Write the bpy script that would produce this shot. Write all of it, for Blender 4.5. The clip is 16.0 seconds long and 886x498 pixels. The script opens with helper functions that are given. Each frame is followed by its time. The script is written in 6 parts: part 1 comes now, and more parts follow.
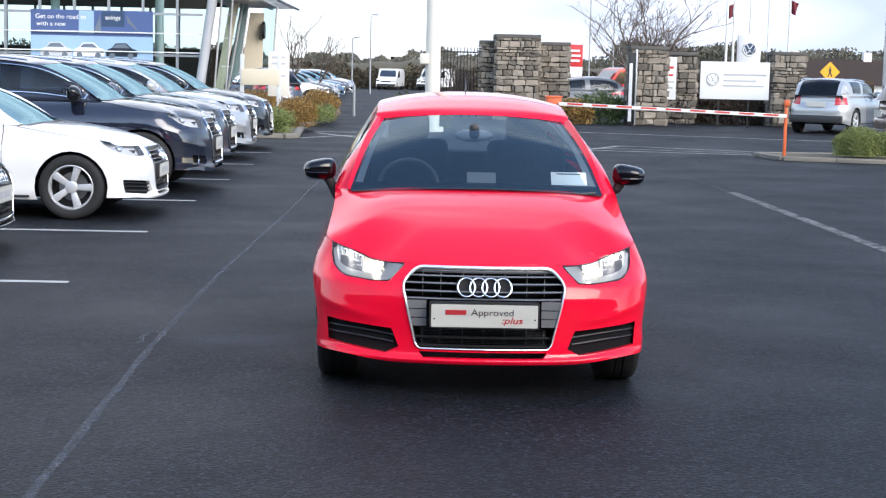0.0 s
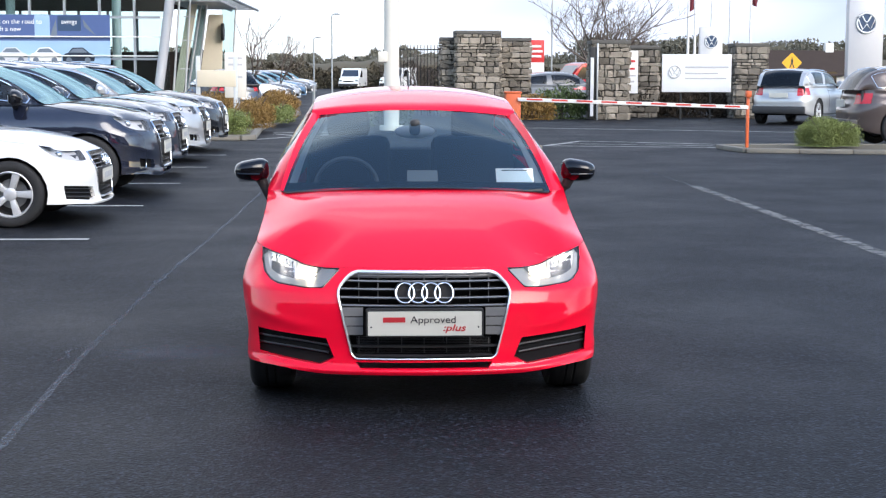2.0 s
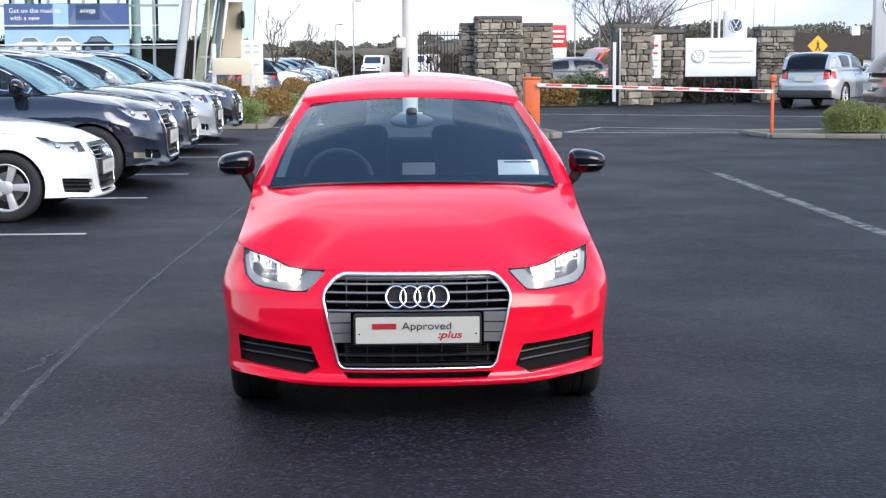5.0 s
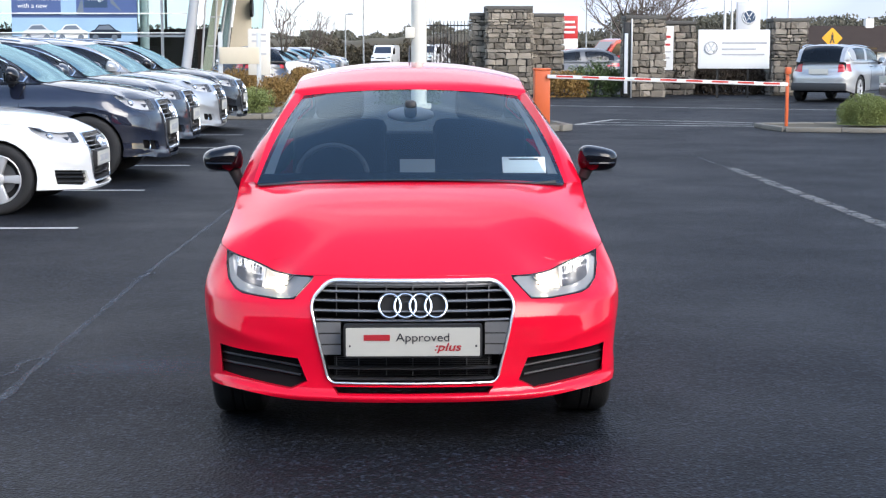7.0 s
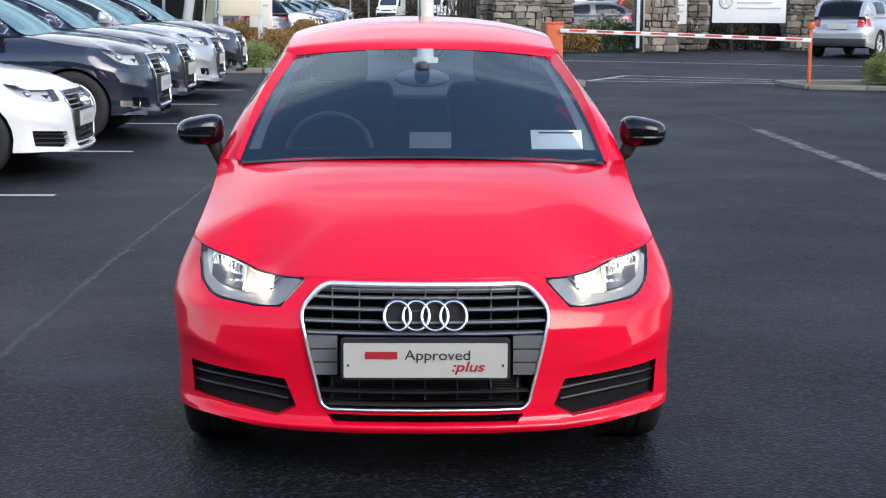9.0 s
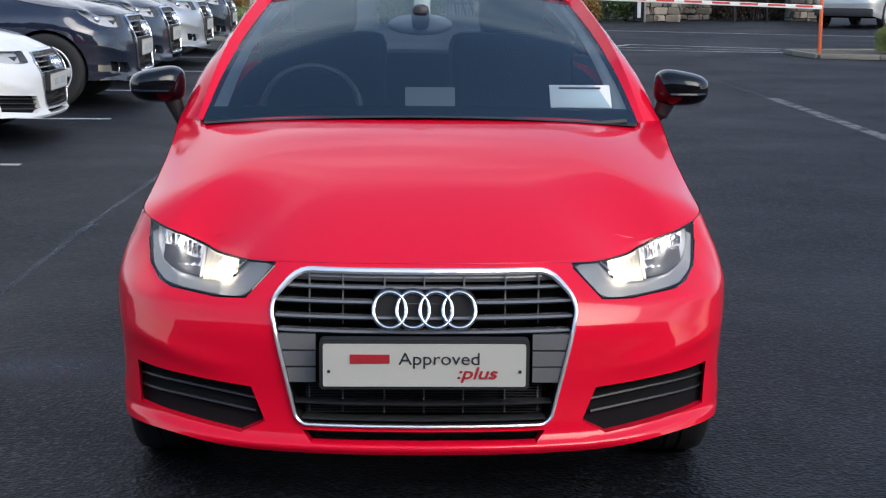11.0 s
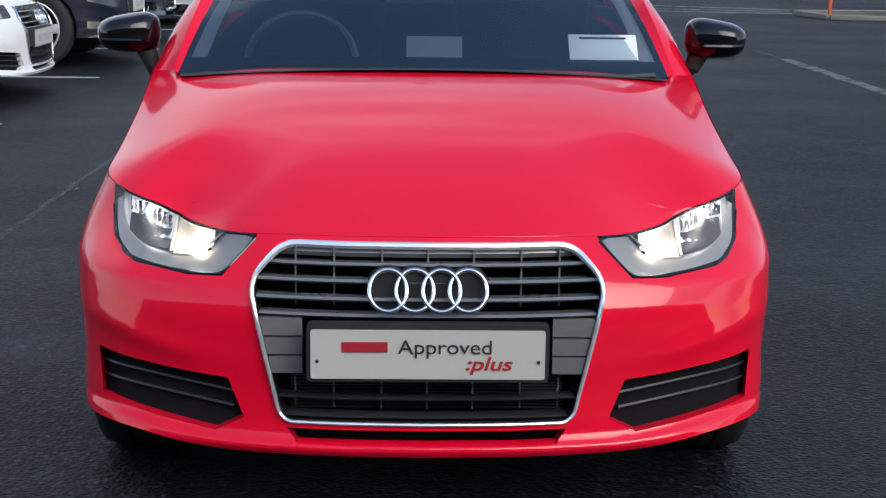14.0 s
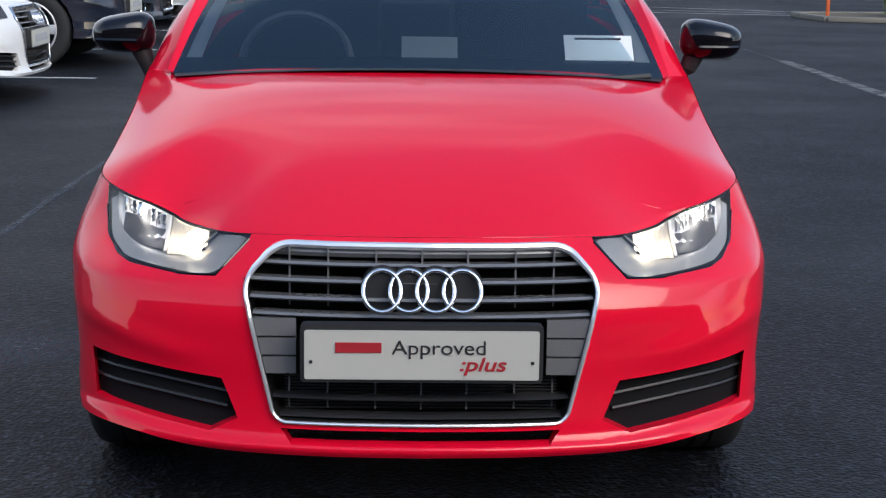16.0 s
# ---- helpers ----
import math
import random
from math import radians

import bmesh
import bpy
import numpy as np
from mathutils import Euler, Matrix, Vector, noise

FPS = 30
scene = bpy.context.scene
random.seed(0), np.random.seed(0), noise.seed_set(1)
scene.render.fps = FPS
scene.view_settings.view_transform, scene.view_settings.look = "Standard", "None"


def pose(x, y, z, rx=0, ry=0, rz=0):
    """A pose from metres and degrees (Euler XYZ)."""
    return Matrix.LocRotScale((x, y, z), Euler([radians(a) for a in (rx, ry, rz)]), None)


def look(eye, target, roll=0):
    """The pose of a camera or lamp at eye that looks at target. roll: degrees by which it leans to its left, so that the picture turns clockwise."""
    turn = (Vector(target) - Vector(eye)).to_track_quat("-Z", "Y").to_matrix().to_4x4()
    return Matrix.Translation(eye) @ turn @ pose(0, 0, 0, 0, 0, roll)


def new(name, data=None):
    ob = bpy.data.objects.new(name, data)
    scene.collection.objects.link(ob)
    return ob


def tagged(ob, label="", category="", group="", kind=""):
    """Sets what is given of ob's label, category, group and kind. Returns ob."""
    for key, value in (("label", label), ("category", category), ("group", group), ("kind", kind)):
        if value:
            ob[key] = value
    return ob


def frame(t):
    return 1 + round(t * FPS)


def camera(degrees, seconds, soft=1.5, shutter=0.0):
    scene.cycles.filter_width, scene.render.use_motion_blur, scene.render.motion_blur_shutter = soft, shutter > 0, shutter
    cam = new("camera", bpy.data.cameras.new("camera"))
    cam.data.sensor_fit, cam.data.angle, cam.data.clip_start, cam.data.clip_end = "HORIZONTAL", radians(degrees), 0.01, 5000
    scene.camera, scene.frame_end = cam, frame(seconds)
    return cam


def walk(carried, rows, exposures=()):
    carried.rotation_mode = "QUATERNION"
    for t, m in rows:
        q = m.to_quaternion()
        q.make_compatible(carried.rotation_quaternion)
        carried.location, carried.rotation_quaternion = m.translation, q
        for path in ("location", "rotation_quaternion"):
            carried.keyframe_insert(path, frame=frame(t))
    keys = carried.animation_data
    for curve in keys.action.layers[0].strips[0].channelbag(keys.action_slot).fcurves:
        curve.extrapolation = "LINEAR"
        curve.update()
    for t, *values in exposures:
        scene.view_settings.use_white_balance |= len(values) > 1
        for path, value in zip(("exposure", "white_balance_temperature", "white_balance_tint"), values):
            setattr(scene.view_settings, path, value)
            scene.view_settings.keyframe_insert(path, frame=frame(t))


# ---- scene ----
cam = camera(31.0, 16.0, soft=1.25)
ROWS = [
    (0.0, -0.407, -7.405, 1.547, -1.59, -6.39, 1.28),
    (0.5, -0.300, -7.354, 1.536, -2.06, -5.95, 0.41),
    (1.0, -0.253, -7.280, 1.525, -2.05, -6.39, -0.21),
    (1.5, -0.244, -7.113, 1.527, -2.37, -6.54, 0.24),
    (2.0, -0.252, -6.947, 1.516, -2.73, -6.42, 0.18),
    (2.5, -0.233, -6.826, 1.516, -2.28, -6.72, 0.04),
    (3.0, -0.177, -6.638, 1.516, -1.62, -7.01, -0.16),
    (3.5, -0.146, -6.536, 1.523, -1.55, -6.75, 0.39),
    (4.0, -0.109, -6.451, 1.513, -1.74, -6.91, -0.38),
    (6.5, -0.085, -6.217, 1.503, -1.73, -6.88, 0.12),
    (7.0, -0.037, -5.885, 1.501, -1.45, -7.24, 0.06),
    (7.5, -0.067, -5.600, 1.506, -1.84, -7.68, 0.19),
    (8.0, -0.050, -5.302, 1.506, -1.78, -8.02, 0.16),
    (8.5, -0.050, -5.037, 1.501, -1.51, -8.39, 0.13),
    (9.0, -0.057, -4.777, 1.498, -1.30, -8.92, 0.34),
    (11.5, -0.053, -3.624, 1.330, -1.62, -10.19, 0.67),
    (12.0, -0.051, -3.417, 1.305, -1.89, -10.61, 0.91),
    (12.5, -0.058, -3.312, 1.284, -1.69, -10.82, 0.93),
    (13.0, -0.055, -3.313, 1.287, -1.69, -11.03, 0.74),
    (13.5, -0.055, -3.314, 1.285, -1.70, -11.20, 0.74),
    (14.0, -0.056, -3.311, 1.288, -1.48, -11.19, 0.72),
    (14.5, -0.054, -3.308, 1.286, -1.41, -11.07, 0.77),
    (15.0, -0.052, -3.308, 1.285, -1.89, -11.18, 1.03),
    (15.5, -0.048, -3.308, 1.287, -1.75, -11.20, 0.84),
    (16.0, -0.048, -3.306, 1.285, -1.56, -11.14, 0.81),
]
walk(cam, [(t, pose(x, y, z, 90 + pitch, 0, yaw) @ pose(0, 0, 0, 0, 0, roll)) for t, x, y, z, yaw, pitch, roll in ROWS],
     exposures=[(0.0, 0.40), (7.0, 0.34), (9.0, 0.13), (11.5, -0.22), (16.0, -0.22)])

# ---- light ----
world = bpy.data.worlds.new("sky")
scene.world = world
world.use_nodes = True
wn, wl = world.node_tree.nodes, world.node_tree.links
wn.clear()
w_out = wn.new("ShaderNodeOutputWorld")
w_bg = wn.new("ShaderNodeBackground")
w_sky = wn.new("ShaderNodeTexSky")
w_sky.sky_type = "NISHITA"
w_sky.sun_disc = False
w_sky.sun_elevation = radians(32)
w_sky.sun_rotation = radians(143)
w_gain = wn.new("ShaderNodeVectorMath")
w_gain.operation = "SCALE"
w_gain.inputs["Scale"].default_value = 0.33
w_coord = wn.new("ShaderNodeTexCoord")
w_map = wn.new("ShaderNodeMapping")
w_map.inputs["Scale"].default_value = (1.0, 1.0, 4.0)
w_map.inputs["Location"].default_value = (0.35, 0.2, 0.0)
w_noise = wn.new("ShaderNodeTexNoise")
w_noise.inputs["Scale"].default_value = 1.6
w_noise.inputs["Detail"].default_value = 2
w_sep = wn.new("ShaderNodeSeparateXYZ")
w_ahead = wn.new("ShaderNodeMath")
w_ahead.operation = "MULTIPLY_ADD"
w_ahead.inputs[1].default_value, w_ahead.inputs[2].default_value = 0.20, 0.02
w_high = wn.new("ShaderNodeMapRange")
w_high.inputs["From Min"].default_value, w_high.inputs["From Max"].default_value = 0.50, 0.95
w_high.inputs["To Min"].default_value, w_high.inputs["To Max"].default_value = 0.02, 0.42
w_up = wn.new("ShaderNodeMath")
w_up.operation = "MULTIPLY_ADD"
w_up.inputs[1].default_value = -1.0
w_sum = wn.new("ShaderNodeMath")
w_sum.operation = "ADD"
w_ramp = wn.new("ShaderNodeValToRGB")
w_ramp.color_ramp.elements[0].position = 0.36
w_ramp.color_ramp.elements[1].position = 0.66
w_mix = wn.new("ShaderNodeMix")
w_mix.data_type = "RGBA"
w_mix.inputs[7].default_value = (1.16, 1.22, 1.30, 1)
wl.new(w_coord.outputs["Generated"], w_map.inputs["Vector"])
w_soft = wn.new("ShaderNodeTexNoise")
w_soft.inputs["Scale"].default_value = 2.2
w_soft.inputs["Detail"].default_value = 3
w_tone = wn.new("ShaderNodeValToRGB")
w_tone.color_ramp.elements[0].position, w_tone.color_ramp.elements[0].color = 0.36, (0.58, 0.68, 0.90, 1)
w_tone.color_ramp.elements[1].position, w_tone.color_ramp.elements[1].color = 0.60, (1.22, 1.30, 1.48, 1)
wl.new(w_map.outputs["Vector"], w_soft.inputs["Vector"])
wl.new(w_tone.outputs["Color"], w_mix.inputs[7])
wl.new(w_coord.outputs["Generated"], w_sep.inputs["Vector"])
w_side = wn.new("ShaderNodeMath")
w_side.operation = "MULTIPLY_ADD"
w_side.inputs[1].default_value = -0.75
wl.new(w_sep.outputs["X"], w_side.inputs[0])
wl.new(w_soft.outputs["Fac"], w_side.inputs[2])
wl.new(w_side.outputs[0], w_tone.inputs["Fac"])
wl.new(w_map.outputs["Vector"], w_noise.inputs["Vector"])
wl.new(w_sep.outputs["Y"], w_ahead.inputs[0])
wl.new(w_sep.outputs["Z"], w_high.inputs["Value"])
wl.new(w_high.outputs[0], w_up.inputs[0])
wl.new(w_ahead.outputs[0], w_up.inputs[2])
wl.new(w_up.outputs[0], w_sum.inputs[0])
wl.new(w_noise.outputs["Fac"], w_sum.inputs[1])
wl.new(w_sum.outputs[0], w_ramp.inputs["Fac"])
wl.new(w_sky.outputs["Color"], w_gain.inputs[0])
wl.new(w_ramp.outputs["Color"], w_mix.inputs[0])
wl.new(w_gain.outputs["Vector"], w_mix.inputs[6])
wl.new(w_mix.outputs[2], w_bg.inputs["Color"])
w_bg.inputs["Strength"].default_value = 1.0
wl.new(w_bg.outputs["Background"], w_out.inputs["Surface"])

sun = new("sun", bpy.data.lights.new("sun", "SUN"))
sun.data.energy = 1.85
sun.data.angle = radians(45)
sun.data.color = (1.0, 0.95, 0.90)
sun.matrix_world = look((6, -9.0, 6.8), (0, 0, 0))
scene.view_settings.exposure = 0.0


# ---- materials ----
def nodes_of(m):
    return m.node_tree.nodes, m.node_tree.links, m.node_tree.nodes["Principled BSDF"]


def surface(name, color, rough=0.5, metal=0.0, var=0.15, scale=6.0, bump=0.0, bump_scale=60.0, coat=0.0, spec=0.5, per_object=0.0):
    """A plain surface with colour and roughness variation at two scales, and fine relief."""
    m = bpy.data.materials.new(name)
    m.use_nodes = True
    n, l, p = nodes_of(m)
    p.inputs["Metallic"].default_value = metal
    p.inputs["Coat Weight"].default_value = coat
    p.inputs["Coat Roughness"].default_value = 0.03
    p.inputs["Specular IOR Level"].default_value = spec
    tc = n.new("ShaderNodeTexCoord")
    big = n.new("ShaderNodeTexNoise")
    big.inputs["Scale"].default_value = scale
    big.inputs["Detail"].default_value = 5
    fine = n.new("ShaderNodeTexNoise")
    fine.inputs["Scale"].default_value = bump_scale
    fine.inputs["Detail"].default_value = 4
    l.new(tc.outputs["Object"], big.inputs["Vector"])
    l.new(tc.outputs["Object"], fine.inputs["Vector"])
    add = n.new("ShaderNodeMath")
    add.operation = "ADD"
    half = n.new("ShaderNodeMath")
    half.operation = "MULTIPLY"
    half.inputs[1].default_value = 0.5
    l.new(big.outputs["Fac"], add.inputs[0])
    l.new(fine.outputs["Fac"], add.inputs[1])
    l.new(add.outputs[0], half.inputs[0])
    mix = n.new("ShaderNodeMix")
    mix.data_type = "RGBA"
    mix.inputs[6].default_value = (*[c * (1 - var) for c in color], 1)
    mix.inputs[7].default_value = (*[min(1, c * (1 + var)) for c in color], 1)
    if per_object:
        info = n.new("ShaderNodeObjectInfo")
        blend = n.new("ShaderNodeMix")
        blend.inputs[0].default_value = per_object
        l.new(half.outputs[0], blend.inputs[2])
        l.new(info.outputs["Random"], blend.inputs[3])
        l.new(blend.outputs[0], mix.inputs[0])
    else:
        l.new(half.outputs[0], mix.inputs[0])
    l.new(mix.outputs[2], p.inputs["Base Color"])
    rr = n.new("ShaderNodeMapRange")
    rr.inputs["To Min"].default_value = max(0.02, rough * 0.85)
    rr.inputs["To Max"].default_value = min(1, rough * 1.15)
    l.new(half.outputs[0], rr.inputs["Value"])
    l.new(rr.outputs[0], p.inputs["Roughness"])
    if bump:
        b = n.new("ShaderNodeBump")
        b.inputs["Strength"].default_value = bump
        b.inputs["Distance"].default_value = 0.01
        l.new(fine.outputs["Fac"], b.inputs["Height"])
        l.new(b.outputs["Normal"], p.inputs["Normal"])
    return m


def glass(name, tint, gloss=(1.0, 1.0, 1.0), ior=1.5):
    """A thin pane: tinted see-through with a Fresnel gloss."""
    m = bpy.data.materials.new(name)
    m.use_nodes = True
    n, l = m.node_tree.nodes, m.node_tree.links
    n.clear()
    out = n.new("ShaderNodeOutputMaterial")
    tr = n.new("ShaderNodeBsdfTransparent")
    tr.inputs["Color"].default_value = (*tint, 1)
    gl = n.new("ShaderNodeBsdfGlossy")
    gl.inputs["Roughness"].default_value = 0.015
    gl.inputs["Color"].default_value = (*gloss, 1)
    fr = n.new("ShaderNodeFresnel")
    fr.inputs["IOR"].default_value = ior
    mx = n.new("ShaderNodeMixShader")
    l.new(fr.outputs[0], mx.inputs[0])
    l.new(tr.outputs[0], mx.inputs[1])
    l.new(gl.outputs[0], mx.inputs[2])
    l.new(mx.outputs[0], out.inputs["Surface"])
    return m


def glow(name, color, strength):
    m = bpy.data.materials.new(name)
    m.use_nodes = True
    p = m.node_tree.nodes["Principled BSDF"]
    p.inputs["Base Color"].default_value = (*color, 1)
    p.inputs["Emission Color"].default_value = (*color, 1)
    p.inputs["Emission Strength"].default_value = strength
    return m


def asphalt_material():
    """Dark damp asphalt: fine stone grain, worn paler patches, damp glossy patches."""
    m = surface("asphalt", (0.026, 0.028, 0.032), 0.5, 0, 0.2, 0.6)
    n, l, p = nodes_of(m)
    tc = n.new("ShaderNodeTexCoord")
    grain = n.new("ShaderNodeTexVoronoi")
    grain.inputs["Scale"].default_value = 75
    speck = n.new("ShaderNodeTexNoise")
    speck.inputs["Scale"].default_value = 75
    speck.inputs["Detail"].default_value = 2
    patch = n.new("ShaderNodeTexNoise")
    patch.inputs["Scale"].default_value = 0.55
    patch.inputs["Detail"].default_value = 6
    patch.inputs["Roughness"].default_value = 0.6
    for t in (grain, speck, patch):
        l.new(tc.outputs["Object"], t.inputs["Vector"])
    ramp = n.new("ShaderNodeValToRGB")
    e = ramp.color_ramp.elements
    e[0].position, e[0].color = 0.36, (0.0014, 0.0015, 0.0020, 1)
    e[1].position, e[1].color = 0.66, (0.0122, 0.0140, 0.0186, 1)
    l.new(speck.outputs["Fac"], ramp.inputs["Fac"])
    ramp2 = n.new("ShaderNodeValToRGB")
    e = ramp2.color_ramp.elements
    e[0].position, e[0].color = 0.35, (0.84, 0.84, 0.85, 1)
    e[1].position, e[1].color = 0.68, (1.08, 1.09, 1.10, 1)
    l.new(patch.outputs["Fac"], ramp2.inputs["Fac"])
    mul = n.new("ShaderNodeMix")
    mul.data_type, mul.blend_type = "RGBA", "MULTIPLY"
    mul.inputs[0].default_value = 1
    l.new(ramp.outputs[0], mul.inputs[6])
    l.new(ramp2.outputs[0], mul.inputs[7])
    l.new(mul.outputs[2], p.inputs["Base Color"])
    chips = n.new("ShaderNodeTexVoronoi")
    chips.inputs["Scale"].default_value = 62
    l.new(tc.outputs["Object"], chips.inputs["Vector"])
    pick = n.new("ShaderNodeSeparateColor")
    l.new(chips.outputs["Color"], pick.inputs["Color"])
    bright = n.new("ShaderNodeValToRGB")
    e = bright.color_ramp.elements
    e[0].position, e[0].color = 0.58, (0.55, 0.55, 0.56, 1)
    e[1].position, e[1].color = 0.99, (3.9, 4.0, 4.1, 1)
    l.new(pick.outputs["Red"], bright.inputs["Fac"])
    mul2 = n.new("ShaderNodeMix")
    mul2.data_type, mul2.blend_type, mul2.clamp_result = "RGBA", "MULTIPLY", False
    mul2.inputs[0].default_value = 1
    l.new(mul.outputs[2], mul2.inputs[6])
    l.new(bright.outputs[0], mul2.inputs[7])
    l.new(mul2.outputs[2], p.inputs["Base Color"])
    rr = n.new("ShaderNodeMapRange")
    rr.inputs["From Min"].default_value, rr.inputs["From Max"].default_value = 0.35, 0.65
    rr.inputs["To Min"].default_value, rr.inputs["To Max"].default_value = 0.56, 0.70
    l.new(patch.outputs["Fac"], rr.inputs["Value"])
    l.new(rr.outputs[0], p.inputs["Roughness"])
    p.inputs["Specular IOR Level"].default_value = 0.22
    b = n.new("ShaderNodeBump")
    b.inputs["Strength"].default_value, b.inputs["Distance"].default_value = 0.55, 0.007
    l.new(grain.outputs["Distance"], b.inputs["Height"])
    l.new(b.outputs["Normal"], p.inputs["Normal"])
    return m


def patchy(name, color, scale, lo, hi, most, oval=False):
    """A thin film of wear or painted sheen that lets the asphalt show through in patches, fading towards its rim where
    oval.
    """
    m = surface(name, color, 0.75, 0, 0.35, 30.0, bump=0.4, bump_scale=75)
    n, l, p = nodes_of(m)
    out = n["Material Output"]
    tc = n.new("ShaderNodeTexCoord")
    no = n.new("ShaderNodeTexNoise")
    no.inputs["Scale"].default_value, no.inputs["Detail"].default_value, no.inputs["Roughness"].default_value = scale, 8, 0.75
    l.new(tc.outputs["Object"], no.inputs["Vector"])
    mr = n.new("ShaderNodeMapRange")
    mr.inputs["From Min"].default_value, mr.inputs["From Max"].default_value = lo, hi
    mr.inputs["To Max"].default_value = most
    l.new(no.outputs["Fac"], mr.inputs["Value"])
    fac = mr.outputs[0]
    if oval:
        sep = n.new("ShaderNodeSeparateXYZ")
        l.new(tc.outputs["Generated"], sep.inputs[0])
        flat = n.new("ShaderNodeCombineXYZ")
        l.new(sep.outputs["X"], flat.inputs["X"])
        l.new(sep.outputs["Y"], flat.inputs["Y"])
        dist = n.new("ShaderNodeVectorMath")
        dist.operation = "DISTANCE"
        dist.inputs[1].default_value = (0.5, 0.5, 0)
        l.new(flat.outputs[0], dist.inputs[0])
        fade = n.new("ShaderNodeMapRange")
        fade.interpolation_type = "SMOOTHSTEP"
        fade.inputs["From Min"].default_value, fade.inputs["From Max"].default_value = 0.5, 0.05
        l.new(dist.outputs["Value"], fade.inputs["Value"])
        mul = n.new("ShaderNodeMath")
        mul.operation = "MULTIPLY"
        l.new(fade.outputs[0], mul.inputs[0])
        l.new(fac, mul.inputs[1])
        fac = mul.outputs[0]
    tr = n.new("ShaderNodeBsdfTransparent")
    mx = n.new("ShaderNodeMixShader")
    l.new(fac, mx.inputs[0])
    l.new(tr.outputs[0], mx.inputs[1])
    l.new(p.outputs[0], mx.inputs[2])
    l.new(mx.outputs[0], out.inputs["Surface"])
    return m


def paint(name, color, flake=0.0, rough=0.35, coat_ior=1.5):
    m = surface(name, color, rough, flake, 0.03, 3.0, coat=1.0, spec=0.03 if not flake else 0.12)
    nodes_of(m)[2].inputs["Coat IOR"].default_value = coat_ior
    nodes_of(m)[2].inputs["Coat Roughness"].default_value = 0.05
    return m


